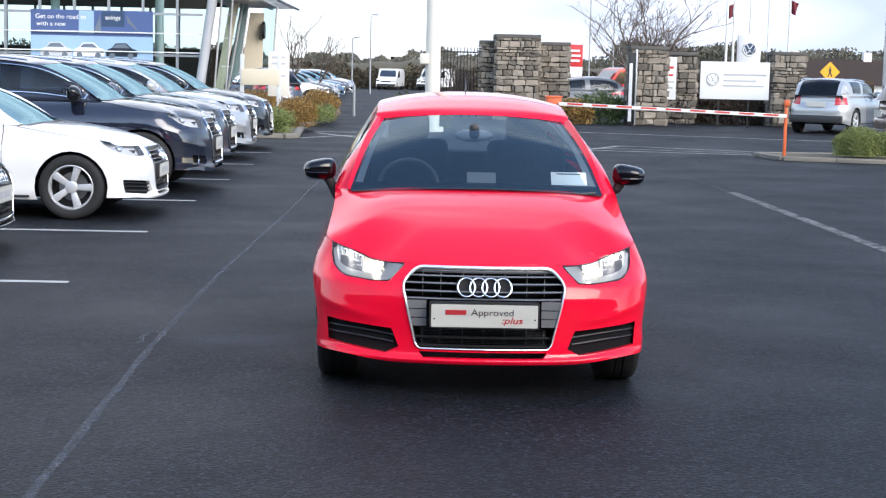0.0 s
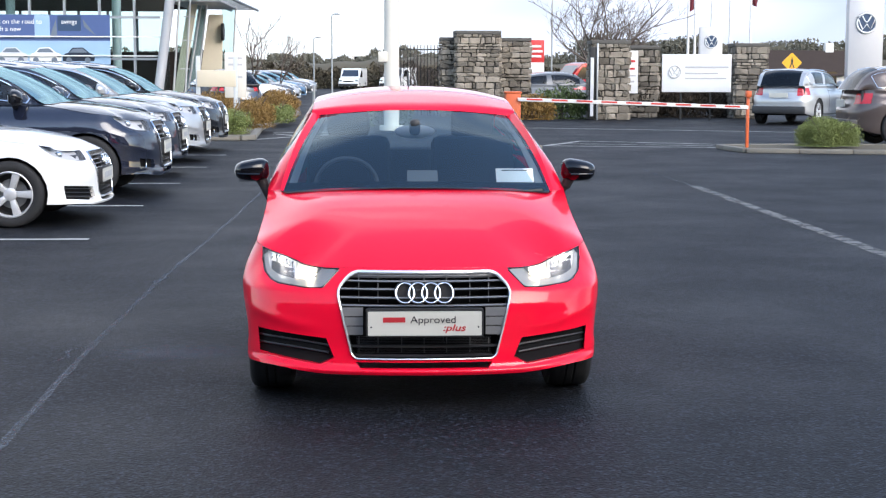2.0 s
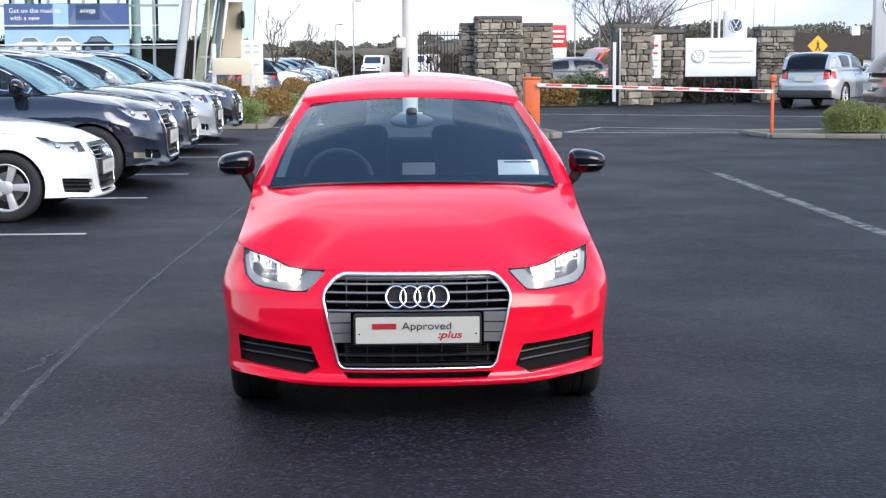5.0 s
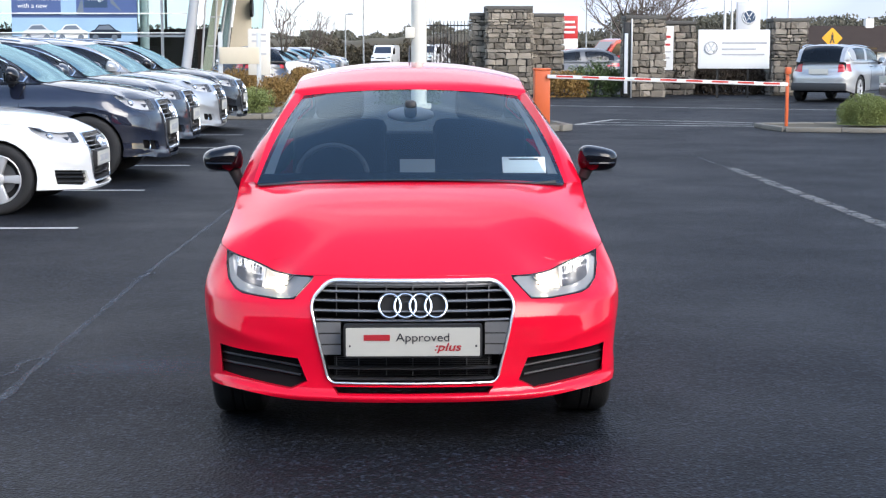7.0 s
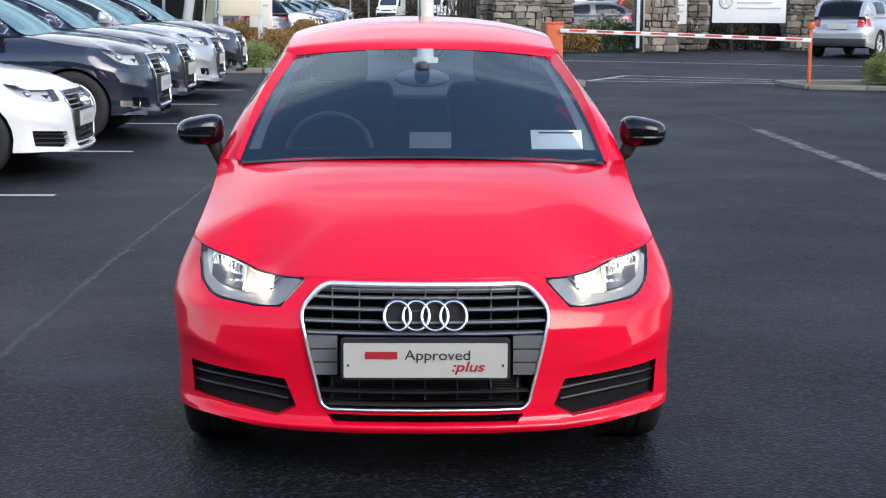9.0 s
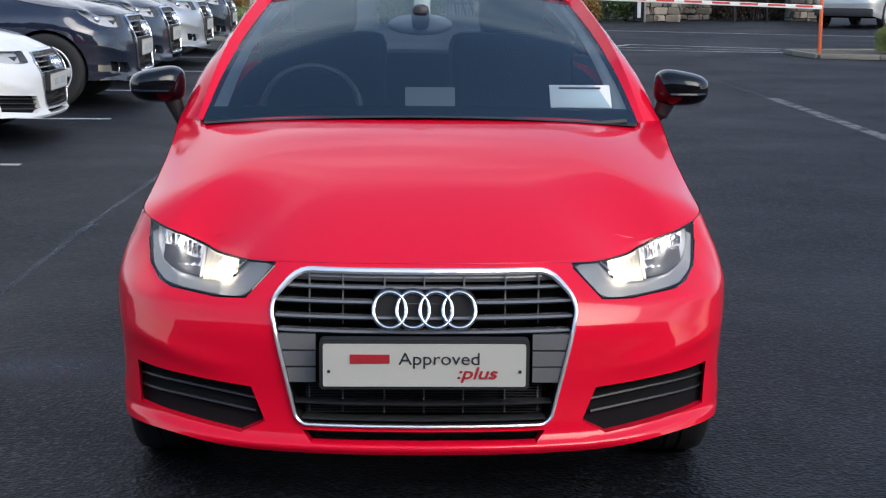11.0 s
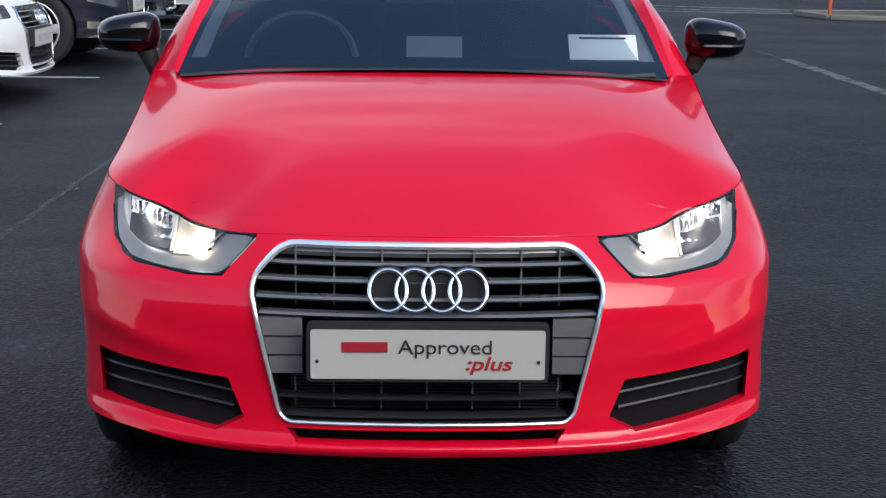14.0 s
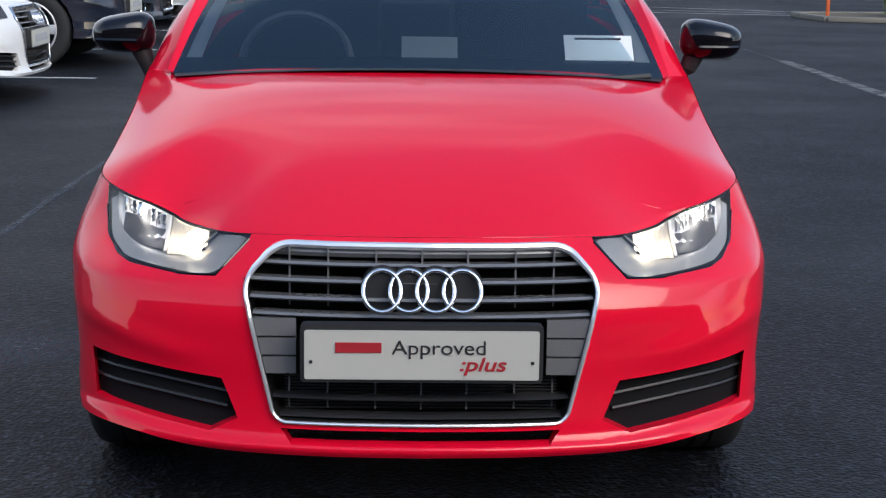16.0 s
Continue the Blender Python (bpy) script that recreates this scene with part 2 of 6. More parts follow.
M = dict(
    asphalt=asphalt_material(),
    red=paint("red_paint", (0.88, 0.0034, 0.031)),
    white_car=paint("white_paint", (0.80, 0.80, 0.78)),
    navy=paint("navy_paint", (0.012, 0.016, 0.032), 0.3, coat_ior=1.8),
    slate=paint("slate_paint", (0.035, 0.045, 0.065), 0.4, coat_ior=1.8),
    silver=paint("silver_paint", (0.52, 0.53, 0.54), 0.6),
    black_car=paint("black_paint", (0.012, 0.013, 0.015), 0.2, coat_ior=1.8),
    grey_car=paint("grey_paint", (0.12, 0.125, 0.13), 0.5),
    brown=paint("brown_paint", (0.10, 0.08, 0.075), 0.4),
    blue_car=paint("blue_paint", (0.12, 0.22, 0.34), 0.5),
    gloss_black=surface("gloss_black", (0.004, 0.004, 0.006), 0.10, 0, 0.05, coat=0.6, spec=0.25),
    plastic=surface("black_plastic", (0.030, 0.030, 0.032), 0.45, 0, 0.1, bump=0.05, bump_scale=400),
    dark_plastic=surface("dark_grained_plastic", (0.018, 0.018, 0.019), 0.45, 0, 0.1, bump=0.05, bump_scale=400),
    satin=surface("satin_grey_plastic", (0.21, 0.212, 0.216), 0.26, 0.2, 0.08),
    # near-black colour that stands for shade in openings and gaps
    void=surface("unlit_void", (0.011, 0.011, 0.012), 0.9, 0, 0.1, spec=0.1),
    chrome=surface("chrome", (0.85, 0.86, 0.87), 0.07, 1.0, 0.03),
    bright_trim=surface("bright_trim", (0.90, 0.91, 0.92), 0.12, 0.65, 0.03),
    alloy=surface("alloy_wheel", (0.60, 0.61, 0.62), 0.35, 0.35, 0.05),
    reflector=surface("lamp_reflector", (0.95, 0.92, 0.86), 0.30, 0.55, 0.03),
    side_bulb=glow("side_lamp_bulb", (1.0, 0.95, 0.88), 22.0),
    bezel=surface("satin_silver_bezel", (0.44, 0.45, 0.45), 0.32, 0.3, 0.05),
    lamp_chrome=surface("lamp_chrome", (0.93, 0.93, 0.93), 0.18, 0.35, 0.03),
    lamp_grey=surface("smoky_lamp_plastic", (0.11, 0.11, 0.115), 0.35, 0.2, 0.1),
    rubber=surface("tyre_rubber", (0.018, 0.018, 0.019), 0.8, 0, 0.2, bump=0.2, bump_scale=120),
    plate=surface("number_plate_white", (0.58, 0.57, 0.51), 0.4, 0, 0.03),
    ink=surface("dark_ink", (0.03, 0.03, 0.035), 0.5, 0, 0.05),
    red_ink=surface("red_ink", (0.45, 0.02, 0.03), 0.5, 0, 0.05),
    seat=surface("seat_cloth", (0.030, 0.032, 0.036), 0.9, 0, 0.15, bump=0.2, bump_scale=300),
    trim_grey=surface("grey_pillar_trim", (0.56, 0.58, 0.58), 0.7, 0, 0.05),
    card=surface("grey_card", (0.24, 0.255, 0.255), 0.7, 0, 0.05),
    paper=surface("white_paper", (0.86, 0.88, 0.86), 0.7, 0, 0.03),
    # blue gloss and raised IOR put extra sky reflection into both windscreens
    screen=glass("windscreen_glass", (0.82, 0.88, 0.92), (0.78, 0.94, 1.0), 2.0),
    park_screen=glass("sky_gloss_windscreen_glass", (0.50, 0.62, 0.66), (0.60, 0.92, 1.0), 5.5),
    tint=glass("tinted_glass", (0.30, 0.34, 0.36)),
    privacy=glass("privacy_glass", (0.07, 0.08, 0.085)),
    clear=glass("lamp_glass", (0.95, 0.96, 0.97)),
    room_glass=glass("facade_glass", (0.76, 0.86, 0.86)),
    bulb=glow("lamp_bulb", (1.0, 0.84, 0.60), 30.0),
    tail=surface("tail_lamp_red", (0.45, 0.01, 0.015), 0.15, 0, 0.1, coat=1.0),
    amber=surface("amber_lens", (0.6, 0.2, 0.02), 0.15, 0, 0.1, coat=1.0),
    line=surface("road_paint", (0.50, 0.50, 0.47), 0.7, 0, 0.35, 7.0, bump=0.2, bump_scale=150),
    worn=patchy("worn_joint_filler", (0.115, 0.127, 0.145), 26.0, 0.38, 0.66, 0.85),
    damp=patchy("damp_sheen_streak", (0.12, 0.135, 0.16), 38.0, 0.38, 0.66, 0.8, True),
    channel=patchy("concrete_channel", (0.17, 0.17, 0.168), 7.0, 0.30, 0.56, 0.9),
    kerb=surface("kerb_concrete", (0.20, 0.185, 0.155), 0.85, 0, 0.25, 5.0, bump=0.3, bump_scale=70),
    stone=surface("grey_stone", (0.235, 0.205, 0.165), 0.9, 0, 0.85, 3.0, bump=0.8, bump_scale=25, per_object=0.6),
    unseen_rear_wall=surface("grey_render", (0.13, 0.13, 0.135), 0.85, 0, 0.2, 0.8, bump=0.1),
    mortar=surface("mortar", (0.06, 0.056, 0.05), 0.95, 0, 0.3, bump=0.5, bump_scale=50),
    cap=surface("cap_slab_stone", (0.10, 0.095, 0.085), 0.9, 0, 0.3, bump=0.4, bump_scale=40),
    orange=surface("orange_painted_steel", (0.62, 0.12, 0.035), 0.5, 0, 0.12, 8.0),
    white_paint=surface("white_painted_metal", (0.74, 0.74, 0.72), 0.45, 0, 0.08),
    mast_paint=surface("cream_mast_paint", (0.70, 0.66, 0.58), 0.5, 0, 0.10),
    red_band=surface("red_reflective_band", (0.55, 0.04, 0.03), 0.4, 0, 0.1),
    cream=surface("cream_render", (0.62, 0.55, 0.42), 0.8, 0, 0.1, bump=0.1),
    steel=surface("galvanised_steel", (0.38, 0.39, 0.40), 0.4, 0.7, 0.15),
    dark_steel=surface("dark_railings", (0.02, 0.02, 0.02), 0.5, 0.3, 0.1),
    board=surface("white_sign_board", (0.80, 0.80, 0.78), 0.5, 0, 0.03),
    grey_text=surface("grey_lettering", (0.46, 0.46, 0.47), 0.6, 0, 0.05),
    yellow=surface("yellow_sign", (0.85, 0.42, 0.02), 0.45, 0, 0.05),
    totem=surface("silver_totem", (0.50, 0.50, 0.51), 0.40, 0.2, 0.06),
    blue_disc=surface("dark_blue_disc", (0.03, 0.06, 0.12), 0.35, 0, 0.1),
    banner=surface("blue_banner", (0.06, 0.10, 0.24), 0.6, 0, 0.25, 0.5),
    sky_banner=surface("pale_blue_banner", (0.30, 0.45, 0.62), 0.6, 0, 0.25, 0.8),
    flag=surface("red_flag_cloth", (0.16, 0.02, 0.03), 0.8, 0, 0.2),
    flag_dark=surface("dark_flag_cloth", (0.05, 0.07, 0.10), 0.8, 0, 0.2),
    bark=surface("bark", (0.11, 0.085, 0.07), 0.9, 0, 0.3, 10, bump=0.6, bump_scale=40),
    leaf=surface("evergreen_leaf", (0.055, 0.085, 0.022), 0.6, 0, 0.5, 5.0, per_object=0.3),
    leaf_bright=surface("bright_leaf", (0.17, 0.205, 0.058), 0.6, 0, 0.5, 5.0),
    leaf_dry=surface("dry_hedge_leaf", (0.045, 0.032, 0.020), 0.8, 0, 0.5, 5.0),
    leaf_rust=surface("rust_leaf", (0.22, 0.125, 0.03), 0.7, 0, 0.5, 5.0),
    hedge_far=surface("far_hedge", (0.12, 0.10, 0.066), 0.95, 0, 0.6, 0.35),
    wood_far=surface("far_trees", (0.105, 0.10, 0.075), 0.9, 0, 0.5, 0.2),
    field=surface("rough_grass_bank", (0.10, 0.085, 0.055), 0.95, 0, 0.4, 0.3, bump=0.4, bump_scale=6),
    house=surface("white_house_render", (0.72, 0.70, 0.66), 0.8, 0, 0.08),
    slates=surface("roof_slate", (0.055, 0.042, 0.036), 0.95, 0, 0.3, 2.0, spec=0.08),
    interior=surface("showroom_wall", (0.42, 0.44, 0.45), 0.8, 0, 0.2, 0.4),
    floor_tile=surface("showroom_floor", (0.30, 0.30, 0.30), 0.3, 0, 0.1),
    red_van=paint("dark_red_paint", (0.42, 0.01, 0.02)),
    printed=surface("printed_grey", (0.55, 0.57, 0.60), 0.6, 0, 0.2, 2.0),
    printed_dark=surface("printed_dark", (0.13, 0.16, 0.20), 0.6, 0, 0.2, 2.0),
    red_sign=surface("red_sign", (0.60, 0.03, 0.03), 0.5, 0, 0.08),
)


# ---- shape helpers ----
def spl(keys, vals, x):
    """Catmull-Rom through (keys, vals), evaluated at x."""
    k, v, x = np.asarray(keys, float), np.asarray(vals, float), np.asarray(x, float)
    d = np.gradient(v, k, axis=0)
    i = np.clip(np.searchsorted(k, x) - 1, 0, len(k) - 2)
    h = k[i + 1] - k[i]
    t = np.clip((x - k[i]) / h, 0, 1)
    if v.ndim > 1:
        t, h = t[..., None], h[..., None]
    a, b, c, e = 2 * t**3 - 3 * t**2 + 1, t**3 - 2 * t**2 + t, -2 * t**3 + 3 * t**2, t**3 - t**2
    return a * v[i] + b * h * d[i] + c * v[i + 1] + e * h * d[i + 1]


def smooth(a, b, x):
    t = np.clip((np.asarray(x, float) - a) / (b - a), 0, 1)
    return t * t * (3 - 2 * t)


def part(name, bm, material, parent=None, label="", sharp=40):
    """Links a bmesh as one mesh object, under a thing or part."""
    me = bpy.data.meshes.new(name)
    bm.to_mesh(me)
    bm.free()
    me.materials.append(material)
    me.shade_smooth()
    me.set_sharp_from_angle(angle=radians(sharp))
    ob = new(name, me)
    if parent:
        ob.parent = parent
    if label:
        ob["label"] = label
    return ob


def thing(name, m, label, category, group="", kind=""):
    ob = new(name)
    ob.matrix_world = m
    return tagged(ob, label, category, group, kind)


def grid_bm(pts, wrap=False):
    """A bmesh sheet from an (n, m, 3) array."""
    bm = bmesh.new()
    n, m, _ = pts.shape
    v = [[bm.verts.new(p) for p in row] for row in pts.tolist()]
    for i in range(n - 1):
        for j in range(m - 1 if not wrap else m):
            k = (j + 1) % m
            bm.faces.new((v[i][j], v[i][k], v[i + 1][k], v[i + 1][j]))
    return bm


def box(bm, cx, cy, cz, sx, sy, sz, bevel=0.0, m=None):
    r = bmesh.ops.create_cube(bm, size=1, matrix=Matrix.Translation((cx, cy, cz)) @ Matrix.Diagonal((sx, sy, sz, 1)))
    vs = r["verts"]
    if bevel:
        es = list({e for v in vs for e in v.link_edges})
        r = bmesh.ops.bevel(bm, geom=es, offset=bevel, segments=2, affect="EDGES", profile=0.5)
        vs = list({v for f in r["faces"] for v in f.verts} | {v for v in vs if v.is_valid})
    if m is not None:
        bmesh.ops.transform(bm, matrix=m, verts=vs)
    return bm


def boxes(*args):
    bm = bmesh.new()
    for a in args:
        box(bm, *a)
    return bm


def cyl(bm, a, b, r0, r1=None, n=12):
    a, b = Vector(a), Vector(b)
    q = (b - a).to_track_quat("Z", "Y").to_matrix().to_4x4()
    bmesh.ops.create_cone(bm, cap_ends=True, segments=n, radius1=r0, radius2=r0 if r1 is None else r1, depth=(b - a).length, matrix=Matrix.Translation((a + b) / 2) @ q)
    return bm


def tube(bm, pts, r, n=8, closed=False, up=None):
    """A tube along points, with radius r or one radius a point."""
    pts = [Vector(p) for p in pts]
    k = len(pts)
    rings = []
    for i, p in enumerate(pts):
        a = pts[i - 1] if (i or closed) else p
        b = pts[(i + 1) % k] if (i < k - 1 or closed) else p
        d = (b - a).normalized()
        ref = Vector(up) if up else Vector((0, 0, 1)) if abs(d.z) < 0.9 else Vector((1, 0, 0))
        s = d.cross(ref).normalized()
        u = s.cross(d)
        rr = r[i] if hasattr(r, "__len__") else r
        rings.append([bm.verts.new(p + rr * (math.cos(2 * math.pi * j / n) * s + math.sin(2 * math.pi * j / n) * u)) for j in range(n)])
    for i in range(k if closed else k - 1):
        p, q = rings[i], rings[(i + 1) % k]
        for j in range(n):
            bm.faces.new((p[j], p[(j + 1) % n], q[(j + 1) % n], q[j]))
    if not closed:
        bm.faces.new(rings[0][::-1])
        bm.faces.new(rings[-1])
    return bm


def lathe(bm, prof, n=32, m=None):
    """A profile of (radius, along) turned about the x axis."""
    rings = []
    for r, a in prof:
        rings.append([bm.verts.new((a, r * math.cos(2 * math.pi * j / n), r * math.sin(2 * math.pi * j / n))) for j in range(n)])
    for p, q in zip(rings, rings[1:]):
        for j in range(n):
            bm.faces.new((p[j], p[(j + 1) % n], q[(j + 1) % n], q[j]))
    if m is not None:
        bmesh.ops.transform(bm, matrix=m, verts=[v for r in rings for v in r])
    return bm


def rounded(poly, r, n=4):
    """A closed 2D polygon with rounded corners."""
    out = []
    k = len(poly)
    for i, p in enumerate(poly):
        p, a, b = Vector(p), Vector(poly[i - 1]), Vector(poly[(i + 1) % k])
        da, db = (a - p), (b - p)
        ra = min(r, da.length * 0.45, db.length * 0.45)
        s, e = p + da.normalized() * ra, p + db.normalized() * ra
        for j in range(n + 1):
            t = j / n
            out.append(tuple((1 - t) ** 2 * s + 2 * t * (1 - t) * p + t * t * e))
    return out


def prism(bm, poly, y0, y1, m=None):
    """A polygon in x, z extruded from y0 to y1."""
    a = [bm.verts.new((x, y0, z)) for x, z in poly]
    b = [bm.verts.new((x, y1, z)) for x, z in poly]
    k = len(poly)
    bm.faces.new(a)
    bm.faces.new(b[::-1])
    for i in range(k):
        bm.faces.new((a[i], b[i], b[(i + 1) % k], a[(i + 1) % k]))
    if m is not None:
        bmesh.ops.transform(bm, matrix=m, verts=a + b)
    return bm


def inside(poly, x, z):
    """Whether (x, z) lies in a convex counter-clockwise or clockwise polygon."""
    sign = 0
    for (ax, az), (bx, bz) in zip(poly, [*poly[1:], poly[0]]):
        c = (bx - ax) * (z - az) - (bz - az) * (x - ax)
        if abs(c) > 1e-9:
            if sign and (c > 0) != (sign > 0):
                return False
            sign = c
    return True


def cut(bm, poly, axes, near):
    """Splits the faces for which near(centre) holds along a convex polygon seen along the third axis, removes what lies inside,
    and returns it as a bmesh of its own."""
    i, j = axes
    for (ax, az), (bx, bz) in zip(poly, [*poly[1:], poly[0]]):
        faces = [f for f in bm.faces if near(f.calc_center_median())]
        co, no = [0, 0, 0], [0, 0, 0]
        co[i], co[j] = ax, az
        no[i], no[j] = -(bz - az), bx - ax
        geom = list({*faces, *(e for f in faces for e in f.edges), *(v for f in faces for v in f.verts)})
        bmesh.ops.bisect_plane(bm, geom=geom, dist=1e-5, plane_co=co, plane_no=no)
    gone = [f for f in bm.faces if near(c := f.calc_center_median()) and inside(poly, c[i], c[j])]
    piece, seen = bmesh.new(), {}
    for f in gone:
        for v in f.verts:
            if v not in seen:
                seen[v] = piece.verts.new(v.co)
        piece.faces.new([seen[v] for v in f.verts])
    bmesh.ops.delete(bm, geom=gone, context="FACES")
    return piece


def rim(bm, near, shift):
    """Folds the open edges for which near(middle) holds by a vector, which gives a cut its depth."""
    es = [e for e in bm.edges if e.is_boundary and near((e.verts[0].co + e.verts[1].co) / 2)]
    r = bmesh.ops.extrude_edge_only(bm, edges=es)
    vs = [g for g in r["geom"] if isinstance(g, bmesh.types.BMVert)]
    bmesh.ops.translate(bm, verts=vs, vec=shift)


def lettering(text, size, m, material, parent, name="lettering", shear=0.0, bold=0.0):
    """Words in the built-in font as a flat mesh, centred, facing -y before m."""
    c = bpy.data.curves.new(name, "FONT")
    c.body, c.size, c.align_x, c.align_y, c.shear, c.extrude, c.offset = text, size, "CENTER", "CENTER", shear, 0.0006, bold
    ob = bpy.data.objects.new(name, c)
    scene.collection.objects.link(ob)
    bpy.context.view_layer.update()
    me = bpy.data.meshes.new_from_object(ob)
    bpy.data.objects.remove(ob)
    me.materials.clear()
    me.materials.append(material)
    t = new(name, me)
    t.parent = parent
    t.matrix_local = m @ pose(0, 0, 0, 90, 0, 0)
    return t


# ---- cars ----
# A small hatchback: nose at y = 0, x across, z up; larger cars scale this shape.
PLAN_X = [0, 0.22, 0.42, 0.58, 0.71, 0.79, 0.828, 0.842, 0.852, 0.862, 0.862, 0.85, 0.80, 0.68, 0.42, 0]
PLAN_Y = [0.0, 0.012, 0.050, 0.105, 0.185, 0.285, 0.40, 0.66, 1.05, 1.6, 2.3, 2.9, 3.3, 3.48, 3.57, 3.6]
PLAN_S = np.r_[0, np.cumsum(np.hypot(np.diff(PLAN_X), np.diff(PLAN_Y)))]
S_END = PLAN_S[-1]
TOP_Y = [-0.05, 0.03, 0.06, 0.105, 0.185, 0.285, 0.40, 0.65, 0.85, 1.05, 1.6, 2.4, 3.0, 3.4, 3.7]
TOP_Z = [0.642, 0.640, 0.636, 0.637, 0.651, 0.676, 0.699, 0.746, 0.806, 0.870, 0.936, 0.945, 0.96, 0.97, 0.97]
GRILLE = [(0.318, 0.627), (0.388, 0.557), (0.322, 0.264), (0.302, 0.246), (-0.302, 0.246), (-0.322, 0.264), (-0.388, 0.557), (-0.318, 0.627)]
FOG = [(0.747, 0.364), (0.436, 0.336), (0.400, 0.246), (0.463, 0.213), (0.738, 0.249)]
LAMP = [(0.355, 0.70), (0.382, 0.628), (0.452, 0.560), (0.535, 0.556), (0.655, 0.566), (0.690, 0.578), (0.722, 0.606), (0.735, 0.66), (0.738, 0.72), (0.738, 1.0), (0.355, 1.0)]


# Height maps that turn the small hatchback into a taller car: from, to, and how much wider the roof gets.
FORMS = {
    "": ([-0.2, 2.0], [-0.2, 2.0], 0.0),
    "suv": ([-0.2, 0.15, 0.25, 0.45, 0.63, 0.72, 0.835, 0.95, 1.25, 1.40, 2.0], [-0.2, 0.22, 0.36, 0.62, 0.90, 0.985, 1.06, 1.13, 1.48, 1.62, 2.2], 0.13),
    "hatch": ([-0.2, 0.15, 0.25, 0.42, 0.64, 0.72, 0.835, 0.95, 1.40, 2.0], [-0.2, 0.17, 0.27, 0.46, 0.72, 0.80, 0.87, 0.955, 1.42, 2.0], 0.04),
}


LIP = [0.010]


def shell(s, v):
    """A point of the lower body: s along the outline, v from the sill up to the hood or window line."""
    x0, y0 = spl(PLAN_S, PLAN_X, s), spl(PLAN_S, PLAN_Y, s)
    e = 1e-3
    tx, ty = spl(PLAN_S, PLAN_X, s + e) - spl(PLAN_S, PLAN_X, s - e), spl(PLAN_S, PLAN_Y, s + e) - spl(PLAN_S, PLAN_Y, s - e)
    le = np.hypot(tx, ty) + 1e-12
    nx, ny = ty / le, -tx / le
    nx, ny = np.where(s < e * 2, 0, nx), np.where(s < e * 2, -1, ny)
    front = 1 - smooth(0.55, 1.15, s)
    rear = smooth(S_END - 1.1, S_END - 0.55, s)
    zb = 0.172 + 0.08 * rear + 0.028 * smooth(0.40, 0.72, x0) * (1 - smooth(1.0, 1.35, s)) * (y0 < 1.5)
    zt = spl(TOP_Y, TOP_Z, y0)
    z = zb + (zt - zb) * v
    of = spl([0.15, 0.185, 0.225, 0.30, 0.40, 0.50, 0.58, 0.64, 0.70, 0.80, 1.0], [0.03, 0.0, 0.010, 0.018, 0.018, 0.026, 0.068, 0.125, 0.185, 0.26, 0.4], z)
    os_ = spl([0.15, 0.25, 0.32, 0.5, 0.57, 0.62, 0.66, 0.70, 0.75, 0.84, 0.93, 1.0], [0.04, 0.012, 0.014, 0.004, 0.005, 0.015, 0.032, 0.052, 0.074, 0.098, 0.098, 0.098], z)
    orr = spl([0.15, 0.3, 0.4, 0.55, 0.62, 0.8, 0.97, 1.0], [0.06, 0.0, 0.0, 0.01, 0.06, 0.08, 0.13, 0.14], z)
    off = front * of + rear * orr + (1 - front - rear) * os_
    off = off + 0.105 * np.exp(-(((s - 0.74) / 0.25) ** 2)) * smooth(0.535, 0.665, z) * (y0 < 1.5)
    # ridge over the lower grilles, hollow above it, and a proud lip
    wing = smooth(0.42, 0.60, x0) * (1 - smooth(0.72, 1.02, s)) * (y0 < 1.5)
    zr = 0.395 + 0.06 * smooth(0.5, 0.85, x0)
    off = off - wing * (0.008 * np.exp(-(((z - zr) / 0.030) ** 2)) - 0.001 * np.exp(-(((z - zr - 0.085) / 0.035) ** 2)))
    # a thin proud lip along the chin
    lift = z - zb
    off = off - LIP[0] * (1 - smooth(0.018, 0.036, lift)) * (y0 < 1.0) * (1 - smooth(0.75, 1.05, s))
    return np.stack([x0 - nx * off, y0 - ny * off, z], -1)


def front_y(x, z):
    """How far back the nose stands at a place of its face."""
    s = np.linspace(0, 1.3, 200)
    zt = spl(TOP_Y, TOP_Z, spl(PLAN_S, PLAN_Y, s))
    p = shell(s, np.clip((z - 0.172) / (zt - 0.172), 0, 1))
    q = np.argsort(p[:, 0])
    return float(np.interp(abs(x), p[q, 0], p[q, 1]))


